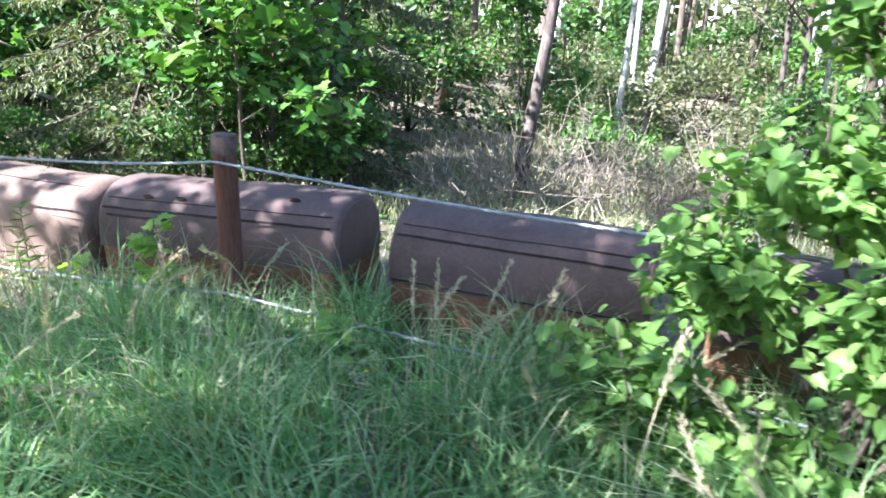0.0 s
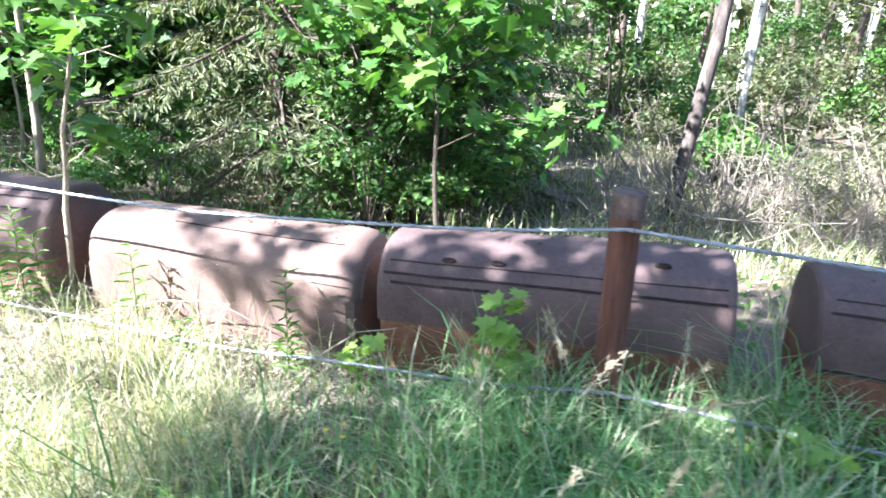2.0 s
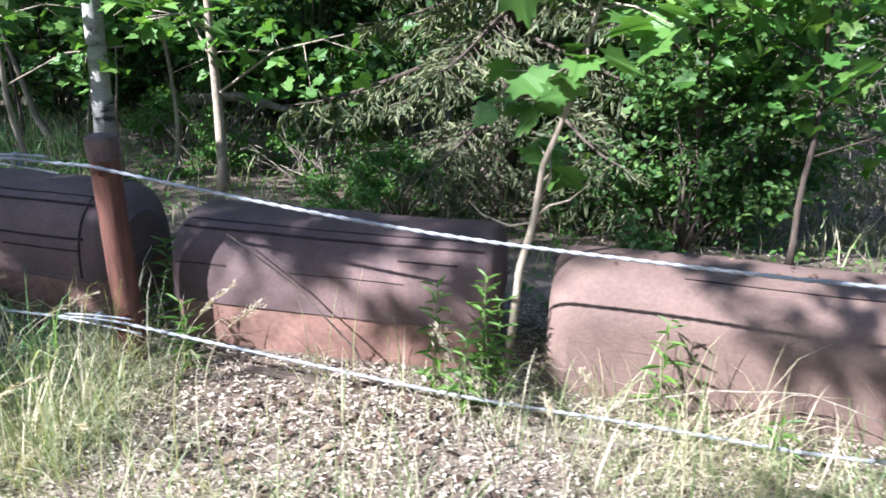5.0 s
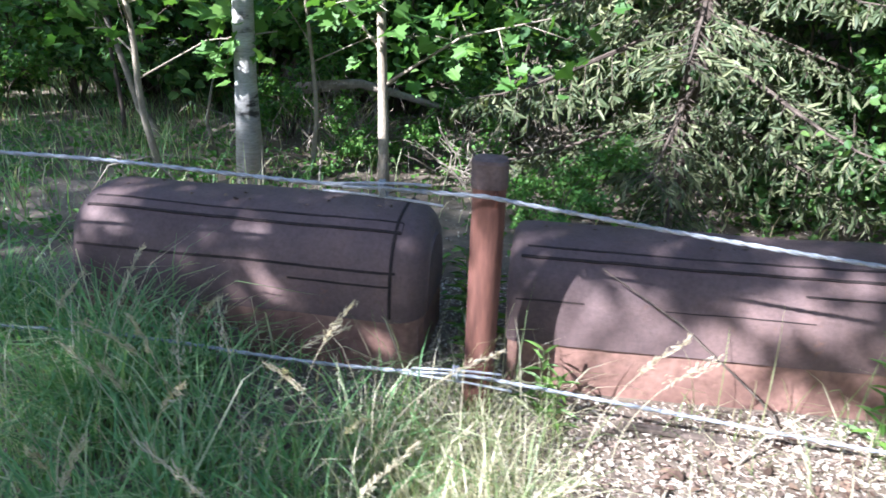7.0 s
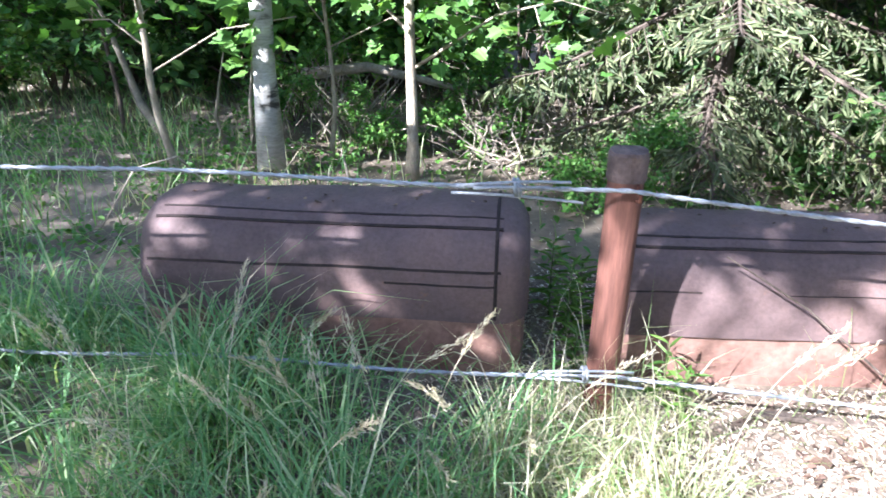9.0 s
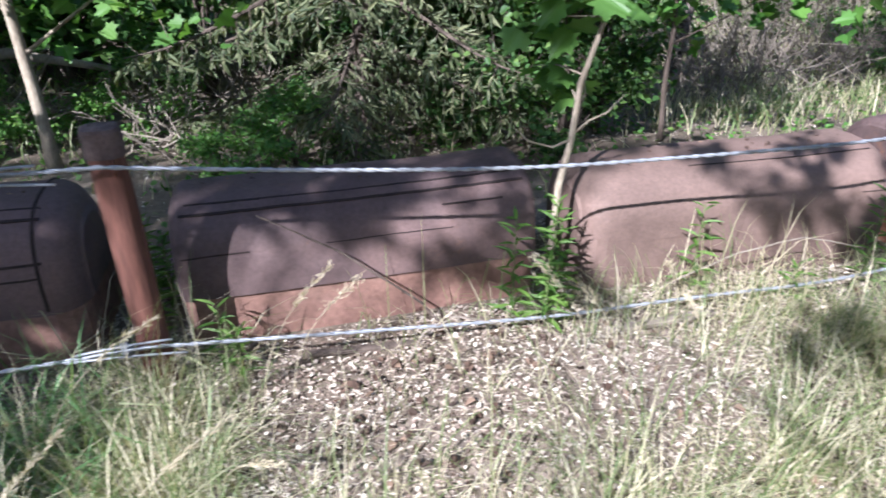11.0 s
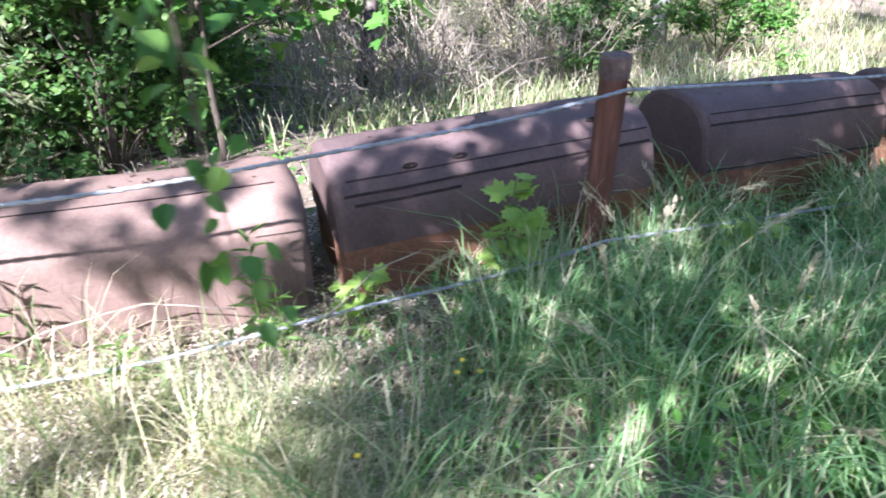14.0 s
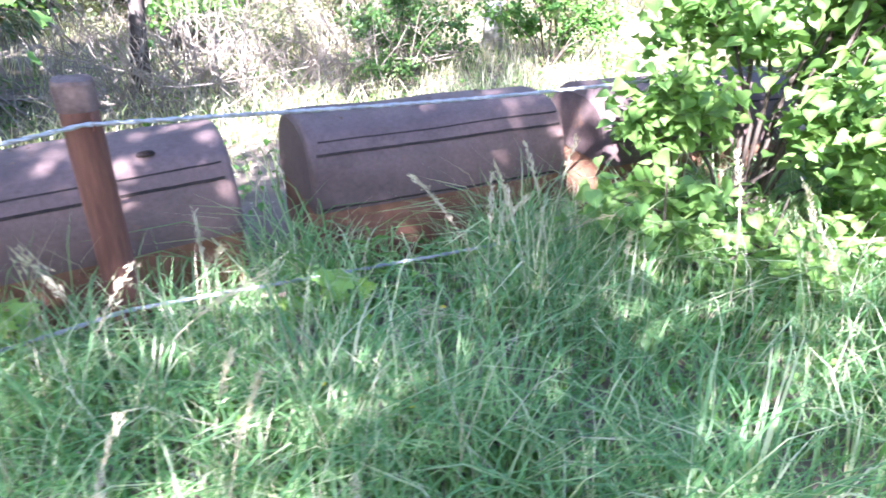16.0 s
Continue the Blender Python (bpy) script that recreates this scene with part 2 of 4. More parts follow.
MAPLE = [(0, 0), (0.12, 0.06), (0.34, -0.06), (0.32, 0.14), (0.56, 0.26), (0.46, 0.36), (0.56, 0.58), (0.32, 0.55), (0.22, 0.6), (0.2, 0.82), (0.1, 0.78), (0, 1.0)]
MAPLE = MAPLE + [(-x, y) for x, y in MAPLE[-2:0:-1]]
DIAMOND = [(0, 0), (0.3, 0.45), (0, 1.0), (-0.3, 0.45)]
SPRAY = [(0, 0), (0.11, 0.2), (0.09, 0.65), (0, 1.0), (-0.09, 0.65), (-0.11, 0.2)]


def leaves(shape, P, D, N, S, fold=0.25, curl=0.15):
    """A leaf of that outline for each base point P, along D, facing N, of length S; folded along its rib."""
    P, D, N, S = (np.asarray(a, float) for a in (P, D, N, S))
    D = D / np.linalg.norm(D, axis=1, keepdims=True)
    W = np.cross(D, N)
    W /= np.linalg.norm(W, axis=1, keepdims=True) + 1e-9
    N = np.cross(W, D)
    sh = np.array(shape)
    k = len(sh)
    V = (P[:, None] + S[:, None, None] * (D[:, None] * sh[None, :, 1:2] + W[:, None] * sh[None, :, 0:1]
         + N[:, None] * (np.abs(sh[None, :, 0:1]) * fold - curl * sh[None, :, 1:2] ** 2)))
    n = len(P)
    half = int(np.argmax(sh[:, 1]))
    a = list(range(0, half + 1))
    b = [0] + list(range(half, k))
    F = [tuple(i * k + j for j in side) for i in range(n) for side in (a, b)]
    return V.reshape(-1, 3), F


def leaf_mass(shape, P, S, up=0.6, droop=0.3, rng=RNG, **kw):
    n = len(P)
    D = rng.normal(size=(n, 3))
    D[:, 2] = D[:, 2] * 0.35 - droop
    N = rng.normal(size=(n, 3)) * 0.6
    N[:, 2] = np.abs(N[:, 2]) + up
    return leaves(shape, P, D, N, S, **kw)


def ground_z(x, y):
    s = np.clip((np.asarray(y, float) - 4.0) / 3.0, 0, 1)
    r = np.clip((np.asarray(x, float) + 9.5) / 5.0, 0, 1)
    s, r = s * s * (3 - 2 * s), r * r * (3 - 2 * r)
    return -0.42 * s * (0.15 + 0.85 * r) + 0.025 * np.sin(1.7 * np.asarray(x) + 0.6) * np.cos(1.3 * np.asarray(y)) + 0.012 * np.sin(5.1 * np.asarray(x)) * np.sin(4.3 * np.asarray(y))


# ---- ground ----
def build_ground():
    near_x, near_y = np.arange(-16, 10.01, 0.2), np.arange(-6, 16.01, 0.2)
    xs = np.concatenate([[-400, -120, -50, -28, -20], near_x, [14, 22, 45, 120, 400]])
    ys = np.concatenate([[-400, -120, -45, -20, -10], near_y, [20, 30, 50, 120, 400]])
    X, Y = np.meshgrid(xs, ys)
    Z = ground_z(X, Y)
    V = np.stack([X, Y, Z], -1).reshape(-1, 3)
    w = len(xs)
    F = [(j * w + i, j * w + i + 1, (j + 1) * w + i + 1, (j + 1) * w + i) for j in range(len(ys) - 1) for i in range(w - 1)]
    tagged(raw("ground", V, F, GROUND, smooth=True), "brown forest soil strewn with needles and dry litter", "ground", kind="structure")


build_ground()


# ---- iron tanks ----
def section(th, a, b, n=2.6):
    c, s = math.cos(th), math.sin(th)
    return -a * math.copysign(abs(c) ** (2 / n), c), b * abs(s) ** (2 / n)


def tank(x0, x1, z_left, z_right, B, straps, seams, fillet, skin, label, holes=(), end_weld=False, seed=0.0, marks=False, yaw=0.0, low=None, ledge=0.012):
    A, CY = 0.30, 3.12
    half = (x1 - x0) / 2
    root = thing("iron_tank", ((x0 + x1) / 2, CY, 0), label, "tank", "row of rusty iron tanks")
    root.rotation_euler = (0, -math.atan2(z_right - z_left, x1 - x0), yaw)
    root.location.z = (z_left + z_right) / 2

    def inset(x):
        u = half - abs(x)
        return fillet - math.sqrt(max(0, fillet ** 2 - (fillet - u) ** 2)) if u < fillet else 0.0

    def at(x, th, out=0.0):
        k = inset(x)
        y, z = section(th, A - k, B - k)
        f = 1 + out / math.hypot(y, z)
        d = 0.010 * noise.noise((x * 2.2 + seed, y * 2.5, z * 2.5 + seed)) + 0.003 * noise.noise((x * 11, y * 11 + seed, z * 11))
        y, z = y * (f + d / A), z * (f + d / A)
        return Vector((x, y, z))

    rim = [half - fillet * (1 - math.sin(math.pi / 2 * i / 5)) for i in range(6)]
    xs = sorted({round(v, 4) for v in [-r for r in rim] + rim + list(np.linspace(-half + fillet, half - fillet, 26))})
    ths = np.linspace(0.0, math.pi, 41)
    V, F = [], []
    for x in xs:
        V += [at(x, t) for t in ths]
    k = len(ths)
    for i in range(len(xs) - 1):
        F += [(i * k + j, i * k + j + 1, (i + 1) * k + j + 1, (i + 1) * k + j) for j in range(k - 1)]
    F.append(tuple(range(k)))
    F.append(tuple(range((len(xs) - 1) * k, len(xs) * k))[::-1])
    sh = raw("shell", V, F, skin, root, smooth=True)
    sh.data.polygons[-1].use_smooth = sh.data.polygons[-2].use_smooth = False
    # lower body: upright walls set in a little below the shell's edge
    V, F = [], []
    deep = 0.42
    for z in (0.03, -0.12, -deep):
        ring = []
        for x, y in ((-1, -1), (1, -1), (1, 1), (-1, 1)):
            for q in range(4):
                a0 = {(-1, -1): 180, (1, -1): 270, (1, 1): 0, (-1, 1): 90}[(x, y)] + q * 30
                r = max(fillet * 0.8, 0.03)
                ring.append(Vector((x * (half - ledge - r) + r * math.cos(radians(a0)), y * (A - ledge - r) + r * math.sin(radians(a0)), z)))
        V += ring
    for lvl in range(2):
        F += [(lvl * 16 + i, lvl * 16 + (i + 1) % 16, lvl * 16 + 16 + (i + 1) % 16, lvl * 16 + 16 + i) for i in range(16)]
    raw("lower_body", V, F, low or RUST_LOW, root, "rusted lower body sunk in the soil")

    def strip(name, t1, t2, xa, xb, out, mat, lbl=""):
        V, F = [], []
        nx = 24
        for i in range(nx + 1):
            x = xa + (xb - xa) * i / nx
            wob = 0.016 * noise.noise((x * 3 + seed, t1 * 3, 1.0)) + 0.006 * noise.noise((x * 14 + seed, t1 * 3, 1.0))
            V += [at(x, t1 + wob, -0.01), at(x, t1 + wob, out), at(x, t2 + wob, out), at(x, t2 + wob, -0.01)]
        for i in range(nx):
            F += [(i * 4 + j, i * 4 + j + 1, i * 4 + 5 + j, i * 4 + 4 + j) for j in range(3)]
        F += [(0, 1, 2, 3)[::-1], tuple(nx * 4 + j for j in range(4))]
        raw(name, V, F, mat, root, lbl)

    e = half - fillet * 0.75 - 0.01
    for t1, t2 in straps:
        strip("lap_strap", t1, t2, -e, e, 0.004, skin)
        strip("seam", t1 - 0.04, t1 - 0.002, -e, e, 0.005, SEAM, "dark dirt-filled seam")
        strip("seam", t2 + 0.002, t2 + 0.03, -e * 0.97, e, 0.005, SEAM)
    for t1, xa, xb, *w in seams:
        strip("seam", t1, t1 + (w[0] if w else 0.04), xa * half, xb * half, 0.004, SEAM, "dark dirt-filled seam")
    if end_weld:
        for s in end_weld:
            V, F = [], []
            x = s * (half - fillet)
            for t in np.linspace(0.02, math.pi - 0.02, 40):
                V += [at(x - 0.007, t, 0.001), at(x, t, 0.007), at(x + 0.007, t, 0.001)]
            for i in range(39):
                F += [(i * 3 + j, i * 3 + j + 1, i * 3 + 4 + j, i * 3 + 3 + j) for j in range(2)]
            raw("weld_bead", V, F, SEAM, root, smooth=True)
    for hx, ht in holes:
        c, o = at(hx * half, ht, 0.004), at(hx * half, ht, 0.03) - at(hx * half, ht, 0.0)
        o.normalize()
        w = Vector((1, 0, 0))
        u = o.cross(w).normalized()
        V, F = [], []
        for lvl, (r, h) in enumerate(((1.25, 0.0), (1.1, 0.012), (0.72, 0.010), (0.6, -0.004))):
            for q in range(14):
                a = 2 * math.pi * q / 14
                V.append(c + (w * math.cos(a) * 0.028 + u * math.sin(a) * 0.010) * r + o * h)
        for lvl in range(3):
            F += [(lvl * 14 + q, lvl * 14 + (q + 1) % 14, lvl * 14 + 14 + (q + 1) % 14, lvl * 14 + 14 + q) for q in range(14)]
        F.append(tuple(range(42, 56)))
        raw("slot_rim", V, F, SEAM, root, "dark slot with a raised lip", smooth=True)
    if marks:
        for mx, mz, mw, mh in ((-0.36, -0.02, 0.05, 0.085), (-0.28, -0.02, 0.05, 0.085), (-0.19, -0.02, 0.035, 0.085), (-0.08, -0.02, 0.05, 0.085),
                               (-0.34, -0.15, 0.045, 0.075), (-0.26, -0.15, 0.05, 0.075), (-0.18, -0.15, 0.045, 0.075), (-0.10, -0.15, 0.05, 0.075), (-0.02, -0.15, 0.04, 0.075)):
            bm = bmesh.new()
            bmesh.ops.create_cube(bm, size=1, matrix=Matrix.Translation((mx, -A + 0.011 if mz < -0.1 else -A + 0.004, mz - 0.0)) @ Matrix.Diagonal((mw, 0.006, mh, 1)))
            part("paint_mark", bm, PAINT_MARK, root, "faded unreadable painted letter")
    return root


tank(-8.38, -6.79, 0.22, 0.22, 0.40, [(1.02, 1.16)], [(0.42, -0.9, 0.86, 0.03), (0.28, 0.3, 0.84, 0.022)], 0.13, RUST_TOP,
     "dark rusted iron tank with rounded ends and faded lettering", end_weld=(1,), seed=1.0, marks=True, low=RUST_MID)
tank(-6.46, -4.98, 0.20, 0.23, 0.36, [(1.02, 1.16)], [(0.40, -0.95, -0.6, 0.02), (0.72, 0.45, 0.8, 0.025), (0.40, -0.2, 0.5, 0.012)], 0.05, RUST_TOP,
     "brown rusted iron tank with patches of sun on its side", seed=3.0, low=RUST_MID)
tank(-4.75, -3.16, 0.235, 0.235, 0.29, [], [(1.15, -0.35, 0.86, 0.016), (0.30, 0.72, 0.95, 0.014)], 0.11, RUST_SUN,
     "pale rust-brown iron tank with rounded ends beside a maple sapling", seed=5.0, low=RUST_SUN, ledge=0.002)
tank(-3.05, -1.50, 0.22, 0.30, 0.36, [(0.60, 0.78)], [(0.42, -0.9, -0.3)], 0.04, RUST_TOP,
     "purple-brown rusted iron tank with dark slots along its top", holes=((-0.56, 0.87), (-0.27, 0.88), (0.62, 1.12)), seed=7.0)
tank(-1.22, 0.04, 0.315, 0.315, 0.34, [(0.68, 0.86)], [(0.012, -0.95, 0.9, 0.012)], 0.03, RUST_TOP,
     "purple-grey rusted iron tank partly hidden by a leafy bush", seed=9.0)
tank(0.30, 1.75, 0.30, 0.28, 0.34, [(0.68, 0.86)], [], 0.05, RUST_TOP, "dark rusted iron tank overgrown by a leafy bush", seed=11.0)


# ---- posts and wire ropes ----
def post(x, y, h, lean, label):
    root = thing("fence_post", (x, y, float(ground_z(x, y)) - 0.05), label, "post", "rope fence posts")
    V, F = [], []
    zs = np.linspace(0, h + 0.05, 14)
    for z in zs:
        for q in range(20):
            a = 2 * math.pi * q / 20
            r = 0.056 + 0.0025 * noise.noise((math.cos(a) * 2 + x, math.sin(a) * 2, z * 3)) - (0.004 if z == zs[-1] else 0)
            V.append(Vector((r * math.cos(a) + lean * z, r * math.sin(a), z)))
    for i in range(13):
        F += [(i * 20 + q, i * 20 + (q + 1) % 20, i * 20 + 20 + (q + 1) % 20, i * 20 + 20 + q) for q in range(20)]
    F.append(tuple(range(20))[::-1])
    raw("shaft", V, F, POST_WOOD, root, smooth=True)
    V, F = [], []
    top = h + 0.05
    for r, z in ((0.061, -0.085), (0.0615, -0.02), (0.061, -0.004), (0.056, 0.006), (0.03, 0.010)):
        for q in range(20):
            a = 2 * math.pi * q / 20
            rr = r * (1 + 0.03 * noise.noise((math.cos(a) * 2 + x, math.sin(a) * 2, z * 9)))
            V.append(Vector((rr * math.cos(a) + lean * (top + z), rr * math.sin(a), top + z + 0.002 * math.sin(3 * a))))
    for i in range(4):
        F += [(i * 20 + q, i * 20 + (q + 1) % 20, i * 20 + 20 + (q + 1) % 20, i * 20 + 20 + q) for q in range(20)]
    F.append(tuple(range(80, 100)))
    raw("cap", V, F, POST_TOP, root, "greyed worn cap")
    for z in (0.88, 0.22):
        pts = [(lean * z + 0.03, -0.05, z + 0.07), (lean * z + 0.032, -0.066, z + 0.066), (lean * z + 0.034, -0.085, z + 0.05), (lean * z + 0.034, -0.085, z + 0.03), (lean * z + 0.03, -0.05, z + 0.02)]
        v, f = tube(pts, 0.005, 6)
        raw("staple", v, f, STAPLE, root, "rusted iron staple")
    return root


POSTS = [(-11.6, 2.62), (-6.53, 2.62), (-1.975, 2.62), (2.7, 2.62)]
for i, (px, py) in enumerate(POSTS):
    post(px, py, 0.99, (0.0, 0.004, -0.006, 0.0)[i], ("red-brown round wooden post carrying two wire ropes", "sunlit red-brown round post with spliced wire ropes",
         "dark red-brown round post beside a rusty tank", "red-brown round wooden post behind a leafy bush")[i])


def rope(levels, sag, label, wob):
    """A two-strand rope hung from post to post."""
    line = []
    for i in range(3):
        (xa, _), (xb, _) = POSTS[i], POSTS[i + 1]
        for k in range(48):
            u = k / 48
            z = levels[i] * (1 - u) + levels[i + 1] * u - 4 * sag[i] * u * (1 - u) + wob * noise.noise((xa + (xb - xa) * u * 1.0, 0, 3.3))
            line.append(Vector((xa + (xb - xa) * u, 2.535 + 0.01 * math.sin(6 * u * math.pi), z)))
    line.append(Vector((POSTS[3][0], 2.535, levels[3])))
    root = thing("wire_rope", (POSTS[0][0], 2.535, levels[0]), label, "rope", "fence ropes")
    dense = []
    for a, b in zip(line[:-1], line[1:]):
        dense += [a.lerp(b, q / 6) for q in range(6)]
    for s in range(2):
        pts = [p - root.location + Vector((0, math.cos(j * 0.9 + s * math.pi), math.sin(j * 0.9 + s * math.pi))) * 0.0030 for j, p in enumerate(dense)]
        v, f = tube(pts, 0.0054, 6)
        raw("strand", v, f, WIRE, root, smooth=True)
    return root


up = rope((0.93, 0.89, 0.885, 0.86), (0.0, 0.155, 0.06), "pale grey zinc wire rope sagging between posts", 0.012)
low = rope((0.24, 0.225, 0.235, 0.20), (0.05, 0.13, 0.06), "pale grey lower wire rope lying in the grass", 0.03)


def splice(x, z, parent):
    root = parent
    for k, (dz, dy, l) in enumerate(((0.012, -0.012, 0.16), (-0.014, -0.01, 0.2), (0.004, -0.018, 0.13))):
        pts = [Vector((x - l + 2 * l * u, 2.535 + dy, z + dz * (1 + 1.5 * u) - 0.02 * (u - 0.5) ** 2)) - root.location for u in np.linspace(0, 1, 8)]
        v, f = tube(pts, 0.005, 6)
        raw("rope_tail", v, f, WIRE, root, "loose end of the spliced rope", smooth=True)
    pts = [Vector((x - 0.012 + 0.006 * j / 3, 2.535 + 0.022 * math.cos(j * 1.05), z + 0.026 * math.sin(j * 1.05))) - root.location for j in range(13)]
    v, f = tube(pts, 0.006, 6)
    raw("clamp", v, f, WIRE, root, smooth=True)


splice(-6.86, 0.885, up)
splice(-6.60, 0.215, low)


# ---- grass and litter ----
def blades(n, area, height, width, lean, mat, name, label, rng, keep=None, tufts=0):
    x0, x1, y0, y1 = area
    P = np.stack([rng.uniform(x0, x1, n), rng.uniform(y0, y1, n)], 1)
    A = rng.uniform(0, 2 * math.pi, n)
    if tufts:
        C = np.stack([rng.uniform(x0, x1, tufts), rng.uniform(y0, y1, tufts)], 1)
        r = np.abs(rng.normal(size=n)) * 0.03
        P = C[rng.integers(0, tufts, n)] + np.stack([np.cos(A), np.sin(A)], 1) * r[:, None]
    clump = np.array([noise.noise((a * 1.6, b * 1.6, 2.0)) for a, b in P])
    ok = rng.uniform(-0.55, 0.55, n) < clump + 0.12
    if keep is not None:
        ok &= rng.uniform(0, 1, n) < keep(P[:, 0], P[:, 1])
    P, clump, A = P[ok], clump[ok], A[ok]
    n = len(P)
    H = rng.uniform(height[0], height[1], n) * (0.8 + 0.5 * np.clip(clump + 0.3, 0, 1))
    Dx, Dy = np.cos(A), np.sin(A)
    L = H * rng.uniform(lean[0], lean[1], n)
    W = rng.uniform(width[0], width[1], n)
    Z = ground_z(P[:, 0], P[:, 1]) - 0.01
    V = np.zeros((n, 7, 3))
    for j, (u, w) in enumerate(((0, 1.0), (0.4, 0.85), (0.75, 0.55))):
        off, z = L * u ** 2, H * (u - 0.12 * u ** 3 * (L / H))
        for s in (0, 1):
            sg = 1 if s else -1
            V[:, j * 2 + s, 0] = P[:, 0] + Dx * off - Dy * sg * W * w / 2
            V[:, j * 2 + s, 1] = P[:, 1] + Dy * off + Dx * sg * W * w / 2
            V[:, j * 2 + s, 2] = Z + z
    V[:, 6, 0], V[:, 6, 1], V[:, 6, 2] = P[:, 0] + Dx * L * 1.15, P[:, 1] + Dy * L * 1.15, Z + H * (1 - 0.3 * (L / H))
    F = []
    for i in range(n):
        o = i * 7
        F += [(o, o + 1, o + 3, o + 2), (o + 2, o + 3, o + 5, o + 4), (o + 4, o + 5, o + 6)]
    tagged(raw(name, V.reshape(-1, 3), F, mat), label, "grass", kind="stuff")


def smooth(a, b, v):
    s = np.clip((v - a) / (b - a), 0, 1)
    return s * s * (3 - 2 * s)


def off_tanks(x, y):
    inside = (y > 2.8) & (y < 3.43) & (x < 1.8) & (x > -8.4)
    gap = ((x > -6.84) & (x < -6.48)) | ((x > -4.96) & (x < -4.77)) | ((x > -3.18) & (x < -3.07)) | ((x > -1.48) & (x < -1.24)) | ((x > 0.06) & (x < 0.28))
    return np.where(inside & ~gap, 0.0, 1.0)


def lush(x, y):
    return np.clip(smooth(-3.2, -1.9, x + 0.35 * (2.6 - y)) + smooth(-6.6, -7.5, x - 0.2 * (2.6 - y)), 0, 1) * off_tanks(x, y)


def dry(x, y):
    bare = smooth(-6.5, -6.0, x) * smooth(-4.3, -5.2, x) * smooth(1.2, 1.7, y)
    return np.clip((1.05 - lush(x, y)) * (0.25 + 0.75 * smooth(2.75, 2.0, y)) * (1 - 0.8 * bare), 0, 1) * off_tanks(x, y)


G = np.random.default_rng(21)
blades(40000, (-11.5, 3.5, 0.95, 2.95), (0.14, 0.40), (0.005, 0.012), (0.3, 1.35), GRASS_GREEN, "lush_grass", "tall lush blue-green grass along the rope fence", G, lush)
blades(7000, (-11.5, 3.5, 1.2, 2.6), (0.34, 0.58), (0.003, 0.006), (0.15, 0.6), GRASS_GREEN, "tall_grass", "thin tall grass stems standing over the sward", G, lush)
blades(34000, (-8.0, -1.4, 0.95, 2.85), (0.05, 0.22), (0.0022, 0.0055), (0.4, 1.9), GRASS_DRY, "dry_grass", "short sunlit straw-coloured dry grass", G, dry)
blades(2600, (-11.5, 3.0, 1.3, 2.7), (0.34, 0.6), (0.003, 0.006), (0.15, 0.7), SEED, "pale_bents", "pale flowering grass bents standing over the sward", G, lush)
blades(9000, (-11.0, 3.0, 1.0, 2.8), (0.26, 0.55), (0.006, 0.013), (0.45, 1.3), GRASS_GREEN, "grass_tufts", "broad-bladed green grass tufts arching over the sward", G, lush, 420)
blades(9000, (-7.0, -1.6, 1.05, 2.75), (0.12, 0.36), (0.003, 0.007), (0.4, 1.3), GRASS_DRY, "dry_tufts", "straw and green grass tufts in the dry sunny ground", G, dry, 420)
blades(30000, (-7.2, -2.2, 1.0, 2.85), (0.015, 0.06), (0.002, 0.004), (1.5, 4.5), STRAW, "flat_straw", "flattened dead straw lying over the litter", G, dry)
blades(2200, (-7.2, -1.6, 1.4, 2.8), (0.28, 0.5), (0.003, 0.006), (0.15, 0.6), GRASS_DRY, "straw_grass", "thin dry straw grass in front of the tanks", G, dry)
blades(20000, (-18, 9, 3.6, 12.0), (0.12, 0.36), (0.006, 0.014), (0.3, 1.1), GRASS_DRY, "woodland_grass", "sparse pale woodland grass behind the tanks", G,
       lambda x, y: off_tanks(x, y) * np.clip(0.35 + 0.65 * smooth(-4.5, -2.0, x) + 0.3 * smooth(-8, -10, x), 0, 1))
blades(16000, (-2.6, 8.0, 5.0, 12.0), (0.12, 0.4), (0.006, 0.013), (0.3, 1.2), GRASS_DRY, "clearing_grass", "pale dry and green grass in the sunny clearing", G)
blades(9000, (-14, 5, -1.5, 1.0), (0.04, 0.12), (0.004, 0.008), (0.3, 1.2), GRASS_DRY, "path_grass", "short trodden grass on the footpath", G)


def litter(n, area, name, label, rng, keep=None):
    x0, x1, y0, y1 = area
    X, Y = rng.uniform(x0, x1, n), rng.uniform(y0, y1, n)
    ok = off_tanks(X, Y) > 0.5
    if keep is not None:
        ok &= rng.uniform(0, 1, n) < keep(X, Y)
    X, Y = X[ok], Y[ok]
    n = len(X)
    P = np.stack([X, Y, ground_z(X, Y) + rng.uniform(0.004, 0.02, n)], 1)
    D = rng.normal(size=(n, 3)) * (1, 1, 0.18)
    N = rng.normal(size=(n, 3)) * 0.3 + (0, 0, 1)
    m = n // 3
    lots = [leaves(OVAL, P[:m], D[:m], N[:m], rng.uniform(0.007, 0.022, m), fold=0.3, curl=0.3),
            leaves(LANCE, P[m:], D[m:], N[m:], rng.uniform(0.010, 0.036, n - m), fold=0.3, curl=0.2)]
    (v1, f1), (v2, f2) = lots
    f2 = [tuple(i + len(v1) for i in q) for q in f2]
    tagged(raw(name, np.concatenate([v1, v2]), f1 + f2, LITTER), label, "leaf litter", kind="stuff")


litter(76000, (-7.4, -1.6, 1.3, 3.7), "leaf_litter", "pinkish-brown dead leaves lying before the tanks", G, lambda x, y: 1.1 - 0.8 * lush(x, y))
litter(26000, (-14, 5, 3.43, 9), "woodland_litter", "brown dead leaves on the woodland floor", G)


